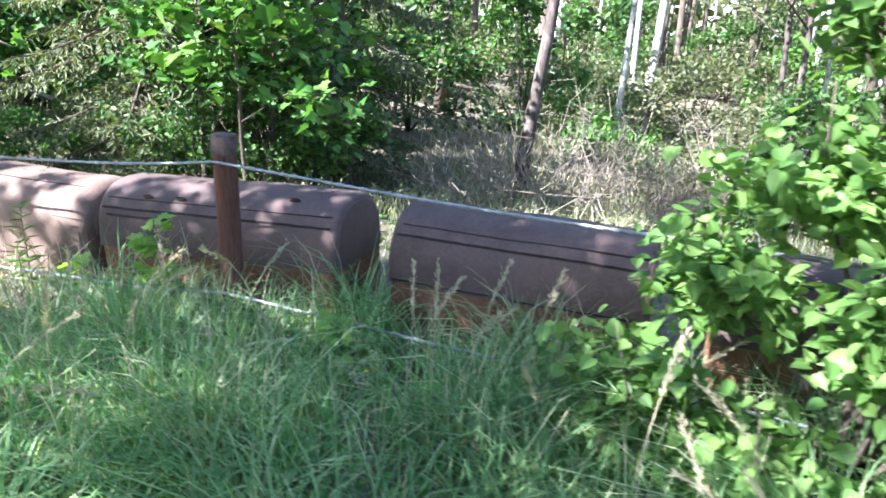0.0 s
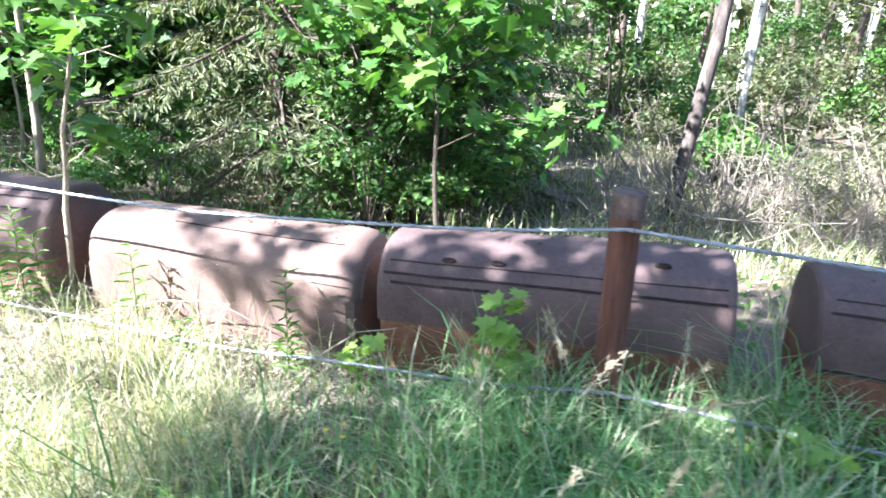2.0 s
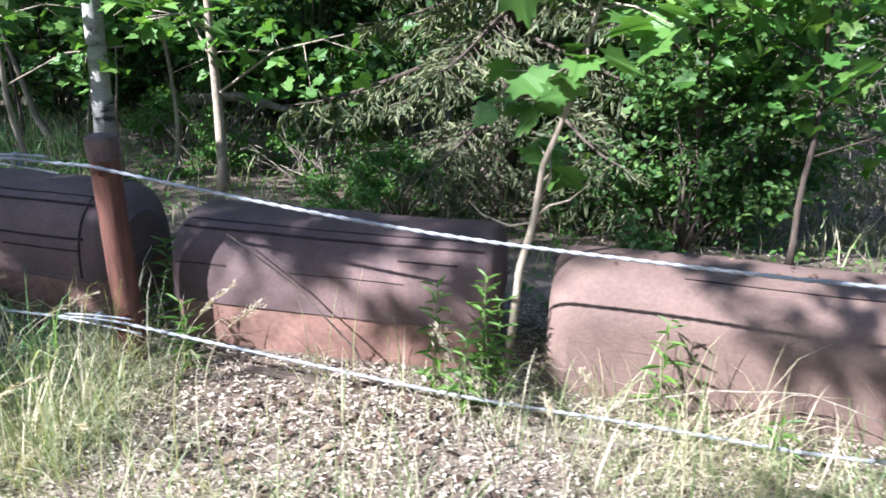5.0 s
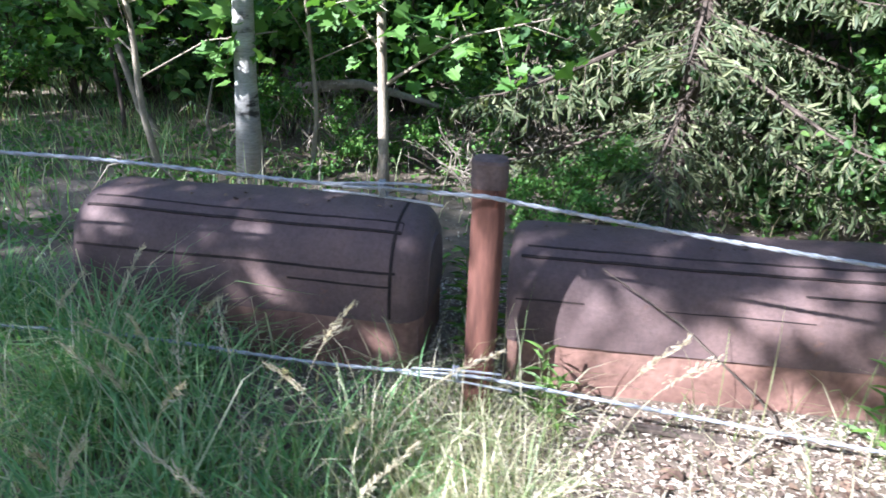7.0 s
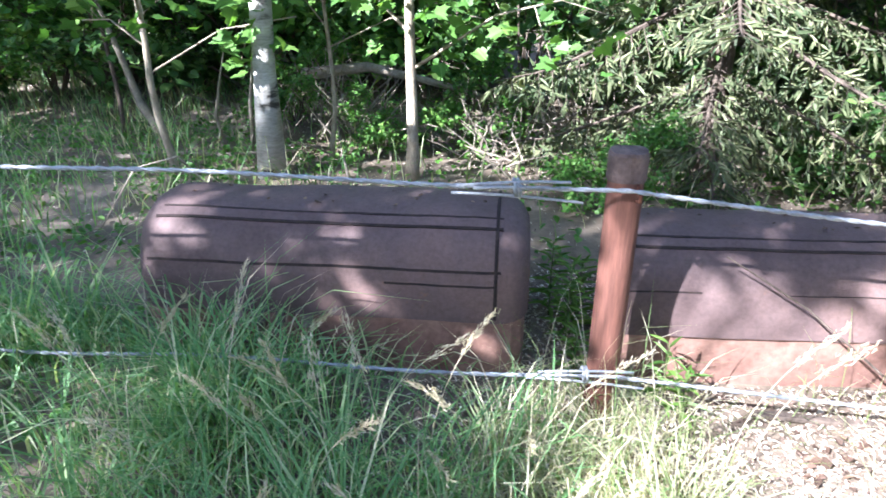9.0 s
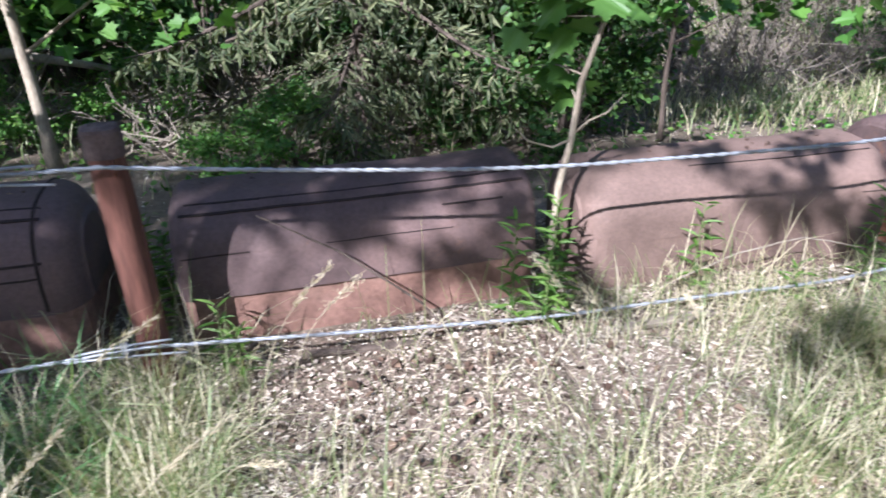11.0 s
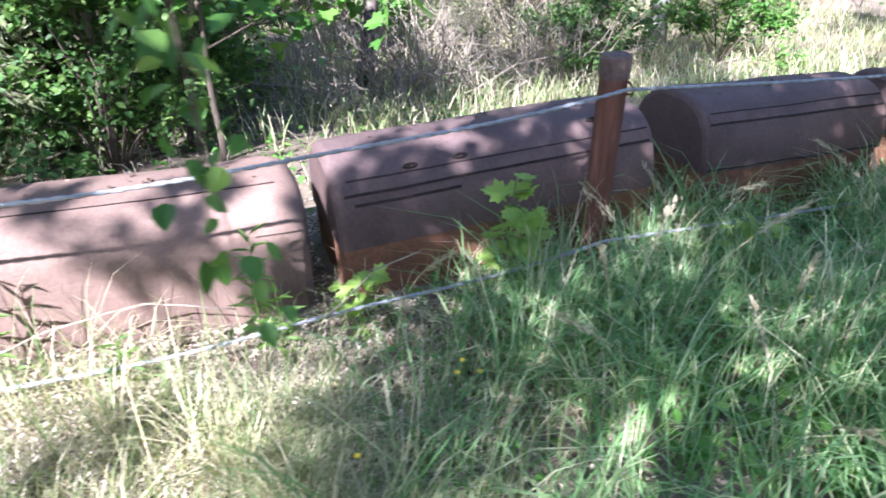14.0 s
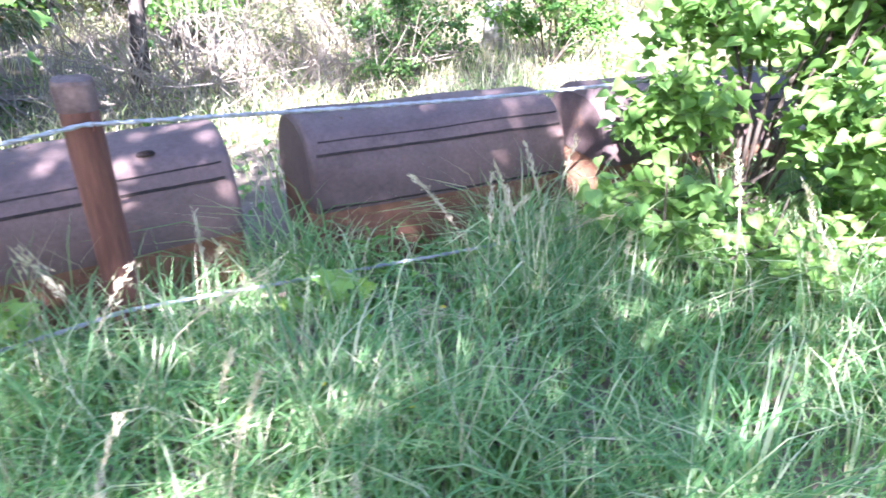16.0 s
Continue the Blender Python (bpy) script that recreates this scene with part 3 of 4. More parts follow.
def ground_cover(n, area, size, mat, name, label, rng, keep):
    x0, x1, y0, y1 = area
    X, Y = rng.uniform(x0, x1, n), rng.uniform(y0, y1, n)
    ok = (rng.uniform(0, 1, n) < keep(X, Y)) & (off_tanks(X, Y) > 0.5)
    ok &= np.array([noise.noise((a * 1.3, b * 1.3, 5.0)) for a, b in zip(X, Y)]) > rng.uniform(-0.6, 0.35, n)
    X, Y = X[ok], Y[ok]
    n = len(X)
    P = np.stack([X, Y, ground_z(X, Y) + rng.uniform(0.02, 0.16, n) * rng.uniform(0.3, 1, n)], 1)
    v, f = leaf_mass(OVAL, P, rng.uniform(size * 0.6, size * 1.3, n), up=1.0, rng=rng)
    tagged(raw(name, v, f, mat), label, "ground cover", kind="stuff")


ground_cover(16000, (-14, -8.0, 2.2, 6.6), 0.04, LEAF_MAPLE, "herb_cover", "low green herbs covering the ground beside a tank", G, lambda x, y: 1.0 - 0.8 * smooth(-9.0, -8.2, x) * smooth(4.2, 5.0, y))
ground_cover(16000, (-9.5, 5.0, 3.5, 8.5), 0.05, LEAF_MAPLE, "woodland_herbs", "low green woodland herbs behind the tanks", G, lambda x, y: 0.6 + 0 * x)
ground_cover(7000, (-3.4, 2.0, 1.2, 2.8), 0.05, LEAF_MAPLE, "meadow_herbs", "broad-leaved green herbs growing in the tall grass", G, lush)
blades(9000, (-15, -7.5, 3.0, 8.5), (0.15, 0.4), (0.005, 0.011), (0.3, 1.1), GRASS_GREEN, "shaded_grass", "green grass at the shady edge of the wood", G, lambda x, y: off_tanks(x, y) * np.clip(1.1 - 0.9 * smooth(-10.2, -8.8, x), 0.05, 1))


def seed_stalk(x, y, h, lean, az, rng, fluffy=0.012):
    z0 = float(ground_z(x, y)) - 0.02
    root = thing("grass_stalk", (x, y, z0), "dry flowering grass stalk with a pale drooping seed head", "grass stalk", "flowering grass stalks")
    d = Vector((math.cos(az), math.sin(az), 0))
    pts = [d * (lean * h * u ** 2.2) + Vector((0, 0, h * (u - 0.25 * lean * u ** 3))) for u in np.linspace(0, 1, 10)]
    v, f = tube(pts, [0.0022 * (1 - 0.5 * i / 9) for i in range(10)], 5)
    raw("stem", v, f, SEED, root, smooth=True)
    n = 70
    U = rng.uniform(0.74, 1.0, n)
    P = np.array([d * (lean * h * u ** 2.2) + Vector((0, 0, h * (u - 0.25 * lean * u ** 3))) for u in U])
    D = rng.normal(size=(n, 3)) * 0.22 + np.array(d) * lean * 1.2 + (0, 0, 0.8 - lean * 0.5)
    v, f = leaves(LANCE, P + rng.normal(size=(n, 3)) * fluffy * 0.4, D, rng.normal(size=(n, 3)), rng.uniform(0.014, 0.03, n))
    raw("seed_head", v, f, SEED, root, "feathery pale seed head")


SR = np.random.default_rng(5)
for k in range(64):
    sx = SR.uniform(-8.8, -6.7) if k % 3 == 0 else SR.uniform(-3.0, 1.2) if k % 3 == 1 else SR.uniform(-9.5, 1.0)
    sy = SR.uniform(1.35, 2.5)
    seed_stalk(sx, sy, SR.uniform(0.5, 0.8) if not -6.3 < sx < -3.2 else SR.uniform(0.35, 0.5), SR.uniform(0.15, 0.75), SR.uniform(0, 6.28), SR)
seed_stalk(-6.15, 2.35, 0.62, 0.45, 0.2, SR)


# ---- plants before and between the tanks ----
def sprout(x, y, h, n, rng, leaf=0.11, label="upright green willowherb shoot with narrow leaves", lean=(0, 0)):
    root = thing("willowherb", (x, y, float(ground_z(x, y)) - 0.02), label, "wild plant", "willowherb shoots")
    pts = [Vector((lean[0] * u * u, lean[1] * u * u, h * u)) for u in np.linspace(0, 1, 8)]
    v, f = tube(pts, [0.005 * (1 - 0.6 * i / 7) for i in range(8)], 6)
    raw("stem", v, f, STEM, root, smooth=True)
    U = np.linspace(0.12, 1.0, n)
    P = np.array([(lean[0] * u * u, lean[1] * u * u, h * u) for u in U])
    A = np.arange(n) * 2.4
    D = np.stack([np.cos(A), np.sin(A), 0.35 + 0.5 * U ** 3], 1)
    v, f = leaves(LANCE, P, D, np.tile((0, 0, 1.0), (n, 1)) + rng.normal(size=(n, 3)) * 0.2, leaf * (1.1 - 0.45 * U) * rng.uniform(0.8, 1.2, n), curl=0.35)
    raw("foliage", v, f, SPROUT, root)


PR = np.random.default_rng(11)
for x, y, h, n in ((-5.16, 2.62, 0.50, 34), (-4.98, 2.66, 0.55, 44), (-4.93, 2.72, 0.42, 30), (-5.03, 2.58, 0.34, 26), (-4.30, 2.70, 0.46, 24), (-3.42, 2.66, 0.50, 30),
                   (-3.36, 2.56, 0.3, 20), (-6.30, 2.66, 0.30, 18), (-6.24, 2.60, 0.24, 16), (-3.9, 2.55, 0.2, 14), (-1.1, 2.5, 0.35, 20), (-1.35, 2.55, 0.3, 20), (-6.62, 3.05, 0.42, 40), (-6.56, 3.2, 0.36, 40), (-6.68, 3.3, 0.4, 40), (-6.6, 2.85, 0.22, 24)):
    sprout(x, y, h, n, PR)


def maple(x, y, path, radii, bark, spread, n, size, label, rng, stem_leaf=0.35, name="maple_sapling"):
    root = thing(name, (x, y, float(ground_z(x, y)) - 0.03), label, "sapling")
    v, f = tube(path, radii, 9)
    raw("trunk", v, f, bark, root, smooth=True)
    path = [Vector(p) for p in path]
    P = []
    for k in range(max(3, n // 6)):
        u = stem_leaf + (1 - stem_leaf) * rng.uniform()
        i = min(int(u * (len(path) - 1)), len(path) - 2)
        b = path[i].lerp(path[i + 1], u * (len(path) - 1) - i)
        a = rng.uniform(0, 6.28)
        L = spread * rng.uniform(0.45, 1.0)
        tip = b + Vector((math.cos(a) * L, math.sin(a) * L, L * rng.uniform(-0.25, 0.25)))
        mid = b.lerp(tip, 0.5) + Vector((0, 0, 0.06 * L))
        v, f = tube([b, mid, tip], [0.005, 0.0035, 0.002], 5)
        raw("branch", v, f, bark, root, smooth=True)
        for q in range(6):
            P.append(b.lerp(tip, 0.45 + 0.55 * (q / 5)) + Vector(rng.normal(size=3) * 0.03))
    P = np.array(P)
    m = len(P)
    D = rng.normal(size=(m, 3)) * (1, 1, 0.25) + (0, 0, -0.2)
    N = rng.normal(size=(m, 3)) * 0.35 + (0.0, -0.25, 1)
    S = rng.uniform(size * 0.65, size * 1.2, m)
    for k in range(m):
        v, f = leaves(MAPLE, P[k:k + 1], D[k:k + 1], N[k:k + 1], S[k:k + 1], fold=0.1, curl=0.2)
        raw("leaf", v, f, LEAF_SAPLING if size > 0.11 else LEAF_SEEDLING, root)
    return root


sapling = maple(-4.88, 2.90, [(-0.03, 0, 0), (-0.01, 0, 0.3), (0.0, 0, 0.52), (0.04, 0.0, 0.72), (0.06, 0, 0.95), (0.14, 0, 1.2), (0.2, 0.02, 1.5), (0.26, 0.02, 1.75)], [0.018, 0.017, 0.016, 0.014, 0.012, 0.010, 0.008, 0.004], PALE_BARK,
      0.36, 84, 0.15, "young maple sapling with a pale bent stem and broad leaves", PR, 0.5)
for side in ([(0.04, 0, 0.72), (-0.05, -0.02, 0.70), (-0.16, -0.03, 0.74), (-0.22, -0.04, 0.80)], [(0.045, 0, 0.74), (0.1, -0.02, 0.80), (0.17, -0.03, 0.83), (0.24, -0.03, 0.90)], [(0.05, 0, 0.8), (0.09, 0.02, 0.9), (0.08, 0.03, 0.98)]):
    v, f = tube(side, [0.006, 0.005, 0.004, 0.002][:len(side)], 6)
    raw("dead_twig", v, f, PALE_BARK, sapling, "bare dead side twig", smooth=True)
maple(-2.42, 2.58, [(0, 0, 0), (0.01, 0.01, 0.2), (0.0, 0, 0.42), (0.02, 0, 0.6)], [0.006, 0.005, 0.004, 0.003], STEM, 0.11, 30, 0.10, "small bright green maple seedling before a tank", PR, 0.36, "maple_seedling")
maple(-2.33, 2.56, [(0, 0, 0), (0.0, 0.01, 0.15), (0.02, 0, 0.28)], [0.005, 0.004, 0.003], STEM, 0.12, 18, 0.09, "small bright green maple seedling before a tank", PR, 0.3, "maple_seedling")
maple(-1.32, 2.45, [(0, 0, 0), (0.01, 0.01, 0.12), (0.0, 0, 0.3)], [0.006, 0.005, 0.003], STEM, 0.16, 24, 0.10, "small bright green maple seedling in the grass", PR, 0.3, "maple_seedling")
maple(-3.05, 2.62, [(0, 0, 0), (0.01, 0.0, 0.1), (0.0, 0, 0.22)], [0.005, 0.004, 0.003], STEM, 0.10, 12, 0.08, "small bright green maple seedling in the grass", PR, 0.3, "maple_seedling")


def bush(x, y, centres, n, size, mat, shape, label, rng, bark=BARK, name="leafy_bush", category="bush", single=0):
    """Stems fan out from the foot to leafy clumps given as (dx, dy, z, radius)."""
    root = thing(name, (x, y, float(ground_z(x, y)) - 0.03), label, category)
    lots, P = [], []
    tot = sum(c[3] ** 2 for c in centres)
    for cx, cy, cz, cr in centres:
        tip = Vector((cx, cy, cz))
        mid = Vector((cx * 0.35, cy * 0.35, cz * 0.55)) + Vector(rng.normal(size=3) * 0.05)
        lots.append(tube([(cx * 0.03, cy * 0.03, 0), mid, tip, tip + Vector((cx * 0.1, cy * 0.1, cr * 0.8))], [0.014, 0.010, 0.006, 0.002], 6))
        for k in range(max(4, int(10 * cr / 0.4))):
            d = Vector(rng.normal(size=3)).normalized()
            d.z = d.z * 0.6 + 0.15
            e = tip + d * cr * rng.uniform(0.6, 1.05)
            s = mid.lerp(tip, rng.uniform(0.5, 1.0))
            lots.append(tube([s, s.lerp(e, 0.55) + Vector((0, 0, 0.03)), e], [0.005, 0.0035, 0.0015], 5))
            for q in range(max(2, int(n * cr ** 2 / tot / max(4, int(10 * cr / 0.4))))):
                P.append(s.lerp(e, rng.uniform(0.3, 1.05)) + Vector(rng.normal(size=3) * cr * 0.16))
    v, f = join(lots)
    raw("stemwork", v, f, bark, root, smooth=True)
    P = np.array(P)
    P[:, 2] = np.maximum(P[:, 2], 0.06)
    P = P[np.argsort(P[:, 1])]
    v, f = leaf_mass(shape, P, rng.uniform(size * 0.6, size * 1.15, len(P)), rng=rng, fold=0.2, curl=0.2)
    k = len(shape)
    for i in range(single):
        raw("leaf", v[i * k:(i + 1) * k], [tuple(range(k // 2 + 1)), (0, *range(k // 2, k))], mat, root)
    raw("foliage", v[single * k:], [tuple(j - single * k for j in q) for q in f[2 * single:]], mat, root)
    return root


BR = np.random.default_rng(31)
bush(0.75, 2.35, [(-0.75, -0.25, 0.42, 0.34), (-0.35, -0.45, 0.3, 0.34), (-0.5, 0.0, 0.75, 0.38), (0.0, -0.35, 0.75, 0.42), (-0.25, 0.1, 1.15, 0.42), (0.25, -0.2, 1.25, 0.45), (0.1, 0.3, 1.6, 0.45),
                  (0.6, -0.1, 0.8, 0.5), (0.6, 0.1, 1.4, 0.5), (0.3, -0.6, 0.35, 0.4), (0.9, -0.3, 0.5, 0.45), (1.0, 0.3, 1.2, 0.5), (0.65, 0.2, 1.9, 0.4), (-0.15, 0.3, 1.75, 0.3)],
     9000, 0.07, LEAF_BRIGHT, LIME, "dense bush with bright yellow-green pointed leaves", BR, single=300)
# ---- trees behind the tanks ----
def tree(name, x, y, h, r, bark, leaf, label, rng, lean=(0.0, 0.0), crown_from=0.45, n=1500, size=0.09, spread=1.6, shape=OVAL, limbs=12, z=None):
    z0 = (float(ground_z(x, y)) if z is None else z) - 0.06
    root = thing(name, (x, y, z0), label, "tree")
    pts = [Vector((lean[0] * u * h + 0.05 * noise.noise((u * 4 + x, y, 0)), lean[1] * u * h + 0.05 * noise.noise((u * 4, y, x)), h * u)) for u in np.linspace(0, 1, 12)]
    v, f = tube(pts, [r * (1.35 if i == 0 else 1.0) * (1 - 0.8 * i / 11) for i in range(12)], 12)
    raw("trunk", v, f, bark, root, smooth=True)
    P, lots = [], []
    per = max(1, n // limbs)
    for k in range(limbs):
        u = crown_from + (1 - crown_from) * (k + 0.5) / limbs
        i = min(int(u * 11), 10)
        b = pts[i].lerp(pts[i + 1], u * 11 - i)
        a = k * 2.4 + rng.uniform(-0.4, 0.4)
        L = spread * (1.1 - 0.7 * (u - crown_from) / (1 - crown_from)) * rng.uniform(0.7, 1.15)
        tip = b + Vector((math.cos(a) * L, math.sin(a) * L, L * rng.uniform(0.1, 0.6)))
        mid = b.lerp(tip, 0.5) + Vector((0, 0, 0.1 * L))
        lots.append(tube([b, mid, tip], [r * 0.3, r * 0.18, 0.006], 6))
        for _ in range(4):
            q = mid.lerp(tip, rng.uniform(-0.2, 0.8))
            e = q + Vector(rng.normal(size=3)) * 0.32 * spread * 0.5
            lots.append(tube([q, e], [r * 0.1, 0.003], 5))
            c = q.lerp(e, 0.7)
            P.append(np.array(c) + rng.normal(size=(per // 4 + 1, 3)) * (0.17 * spread, 0.17 * spread, 0.11 * spread))
    v, f = join(lots)
    raw("limbwork", v, f, bark, root, smooth=True)
    P = np.concatenate(P)
    v, f = leaf_mass(shape, P, rng.uniform(size * 0.6, size * 1.2, len(P)), rng=rng)
    raw("crown", v, f, leaf, root)
    return root


TR = np.random.default_rng(41)
tree("birch_tree", -8.62, 5.15, 9.0, 0.085, BIRCH, LEAF_MAPLE, "white-barked birch with dark lenticels behind a tank", TR, (0.03, 0.0), 0.5, 1600, 0.07, 1.5)
tree("birch_tree", -11.85, 6.0, 9.0, 0.10, BIRCH, LEAF_MAPLE, "leaning grey-white birch at the edge of the wood", TR, (-0.05, 0.0), 0.5, 1400, 0.07, 1.5)
tree("young_maple", -7.62, 5.2, 3.6, 0.045, PALE_BARK, LEAF_SAPLING, "slender pale-stemmed maple with light green leaves", TR, (0.03, 0.0), 0.2, 420, 0.14, 1.0, MAPLE, 12)
tree("young_maple", -9.3, 5.0, 2.8, 0.03, PALE_BARK, LEAF_SAPLING, "slender young maple with bright leaves before the dark wood", TR, (-0.03, -0.04), 0.26, 420, 0.14, 1.0, MAPLE, 12)
tree("young_maple", -8.3, 5.6, 2.6, 0.022, PALE_BARK, LEAF_MAPLE, "young maple with spreading leaves before the dark wood", TR, (0.02, 0.0), 0.34, 420, 0.13, 1.0, MAPLE, 12)
tree("young_maple", -10.2, 5.9, 2.6, 0.022, BARK, LEAF_MAPLE, "young maple with spreading leaves before the dark wood", TR, (0.02, 0.0), 0.3, 420, 0.13, 1.0, MAPLE, 12)
tree("dead_tree", -1.6, 7.55, 7.0, 0.085, GREY_BARK, LEAF_PALE, "grey leaning trunk with dead side twigs", TR, (0.09, 0.0), 0.6, 700, 0.07, 1.3)
tree("birch_tree", 2.78, 8.2, 9.0, 0.11, BIRCH, LEAF_PALE, "white-barked birch in the sunny clearing", TR, (0.01, 0.0), 0.55, 800, 0.07, 1.5)
tree("young_maple", -3.35, 4.7, 2.3, 0.022, BARK, LEAF_MAPLE, "young maple with layers of sunlit green leaves", TR, (-0.04, 0.0), 0.3, 420, 0.15, 1.0, MAPLE, 12)
tree("young_maple", -3.5, 5.4, 2.9, 0.022, BARK, LEAF_MAPLE, "young maple with dense green leaves in half shade", TR, (0.0, 0.0), 0.22, 420, 0.13, 0.9, MAPLE, 12)
tree("young_maple", -4.0, 5.0, 3.0, 0.03, BARK, LEAF_MAPLE, "young maple with dark green leaves beside the spruce", TR, (0.02, 0.0), 0.3, 380, 0.14, 1.0, MAPLE, 12)


def spruce(x, y, h, r, reach, rng, z_from=0.35, count=46, label="spruce with drooping grey-green needle twigs", name="spruce_tree"):
    root = thing(name, (x, y, float(ground_z(x, y)) - 0.05), label, "tree")
    v, f = tube([(0, 0, h * u) for u in np.linspace(0, 1, 8)], [r * (1 - 0.9 * i / 7) for i in range(8)], 10)
    raw("trunk", v, f, BARK, root, smooth=True)
    lots, P, D, S = [], [], [], []
    for k in range(count):
        u = z_from + (0.95 - z_from) * (k / count) ** 1.2
        z = h * u
        a = k * 2.39996 + rng.uniform(-0.3, 0.3)
        L = reach * (1.05 - u) / (1.05 - z_from) * rng.uniform(0.7, 1.1)
        dx, dy = math.cos(a), math.sin(a)
        pts = [Vector((dx * L * s, dy * L * s, z + 0.06 * L - 0.42 * L * s ** 1.4 + 0.15 * L * s ** 4)) for s in np.linspace(0, 1, 8)]
        lots.append(tube(pts, [0.02 * (1 - 0.85 * i / 7) * (0.4 + L / reach) for i in range(8)], 6))
        for s in np.arange(0.18, 1.0, 0.055):
            i = min(int(s * 7), 6)
            p = pts[i].lerp(pts[i + 1], s * 7 - i)
            for side in (-1, 1):
                w = L * 0.3 * (1.15 - s) * rng.uniform(0.6, 1.2) + 0.08
                q = p + Vector((-dy * side * w, dx * side * w, -w * rng.uniform(0.25, 0.8))) + Vector((dx, dy, 0)) * w * 0.5
                lots.append(tube([p, q], [0.004, 0.0015], 4))
                m = int(7 + w * 44)
                for t in np.linspace(0.1, 1, m):
                    P.append(p.lerp(q, t))
                    D.append(((q - p).normalized() * 0.5 + Vector(rng.normal(size=3)) * 0.4 + Vector((0, 0, -0.55 * rng.uniform(0, 1.4)))))
                    S.append(rng.uniform(0.05, 0.12))
    v, f = join(lots)
    raw("branchwork", v, f, BARK, root)
    n = len(P)
    v, f = leaves(SPRAY, np.array(P), np.array(D), rng.normal(size=(n, 3)), np.array(S), fold=0.4, curl=0.2)
    raw("needles", v, f, NEEDLES, root)
    return root


spruce(-5.35, 5.9, 7.5, 0.11, 2.0, TR, 0.07, 64)
spruce(-3.9, 7.4, 8.0, 0.12, 1.9, TR, 0.06, 50, "dark spruce standing deeper in the wood")


def fallen(x, y, pts, r, label):
    root = thing("dead_branch", (x, y, float(ground_z(x, y))), label, "branch", "dead wood on the forest floor")
    v, f = tube(pts, [r * (1 - 0.7 * i / (len(pts) - 1)) for i in range(len(pts))], 7)
    raw("limb", v, f, DEAD, root, smooth=True)


fallen(-9.85, 5.85, [(0.05, 0, -0.05), (0, 0, 0.15), (-0.12, 0, 0.35), (-0.2, 0, 0.7), (-0.32, 0, 1.15)], 0.055, "pale crooked dead stem standing in leaf litter")
fallen(-9.0, 5.75, [(0, 0, 0.0), (0.02, 0, 0.4), (0.1, 0, 0.8), (0.08, 0.1, 1.3)], 0.02, "thin dead stem standing in leaf litter")
fallen(-9.2, 5.7, [(0, 0, 0.0), (-0.06, 0, 0.3), (0.02, 0, 0.6), (0.1, 0.1, 1.0)], 0.018, "thin dead stem standing in leaf litter")
fallen(-9.5, 5.4, [(-0.5, 0, 0.02), (-0.1, 0.05, 0.05), (0.4, 0.1, 0.04), (0.9, 0.2, 0.06)], 0.03, "pale fallen branch lying on leaf litter")
fallen(-7.9, 6.6, [(-0.9, 0, 0.55), (-0.3, 0.05, 0.62), (0.3, 0, 0.5), (1.0, 0.1, 0.3)], 0.06, "dark fallen trunk propped over the forest floor")
for k in range(26):
    x, y = TR.uniform(-10, 3), TR.uniform(4.6, 8.5)
    a, L = TR.uniform(0, 6.28), TR.uniform(0.5, 1.3)
    fallen(x, y, [(math.cos(a) * L * u + 0.05 * noise.noise((u * 5, k, 0)), math.sin(a) * L * u, 0.01 + TR.uniform(0, 0.5) * u * L) for u in np.linspace(0, 1, 6)], 0.012, "thin dead branch lying on the forest floor")



def brush(x, y, n, reach, label):
    root = thing("dead_brush", (x, y, float(ground_z(x, y)) - 0.02), label, "brushwood", "dead brushwood")
    for k in range(n):
        a, e = TR.uniform(0, 6.28), TR.uniform(0.15, 1.4)
        L = reach * TR.uniform(0.4, 1.0)
        d = Vector((math.cos(a) * math.cos(e), math.sin(a) * math.cos(e), math.sin(e)))
        b = Vector((TR.normal() * reach * 0.25, TR.normal() * reach * 0.25, TR.uniform(0, 0.3) * reach))
        pts = [b + d * L * u + Vector(TR.normal(size=3)) * 0.03 * L for u in (0, 0.35, 0.7, 1.0)]
        lots = [tube(pts, [0.008, 0.006, 0.004, 0.002], 5)]
        for q in range(3):
            c = pts[1].lerp(pts[3], TR.uniform())
            lots.append(tube([c, c + Vector(TR.normal(size=3)) * 0.16 * L], [0.003, 0.0015], 4))
        v, f = join(lots)
        raw("twig", v, f, DEAD, root)


for x, y, n, r in ((-1.1, 7.0, 90, 1.3), (0.1, 6.9, 60, 1.1), (1.0, 7.3, 60, 1.2), (-1.9, 6.6, 50, 0.9), (-0.4, 8.0, 50, 1.4), (0.9, 8.8, 40, 1.2), (-2.0, 8.6, 40, 1.4), (2.0, 9.6, 40, 1.3), (-6.4, 6.8, 40, 1.0), (-8.3, 6.3, 40, 0.9), (-7.0, 5.6, 24, 0.6)):
    brush(x, y, n, r, "tangle of pale dead twigs in the undergrowth")

# undergrowth shrubs: a few built, then repeated
SH = np.random.default_rng(51)


def shrub(x, y, w, h, n, size, mat, shape, label):
    c = [(SH.uniform(-w, w), SH.uniform(-w, w), SH.uniform(0.1, 1.0) * h, SH.uniform(0.28, 0.45) * w + 0.12) for _ in range(10)]
    return bush(x, y, c, n, size, mat, shape, label, SH, name="shrub")


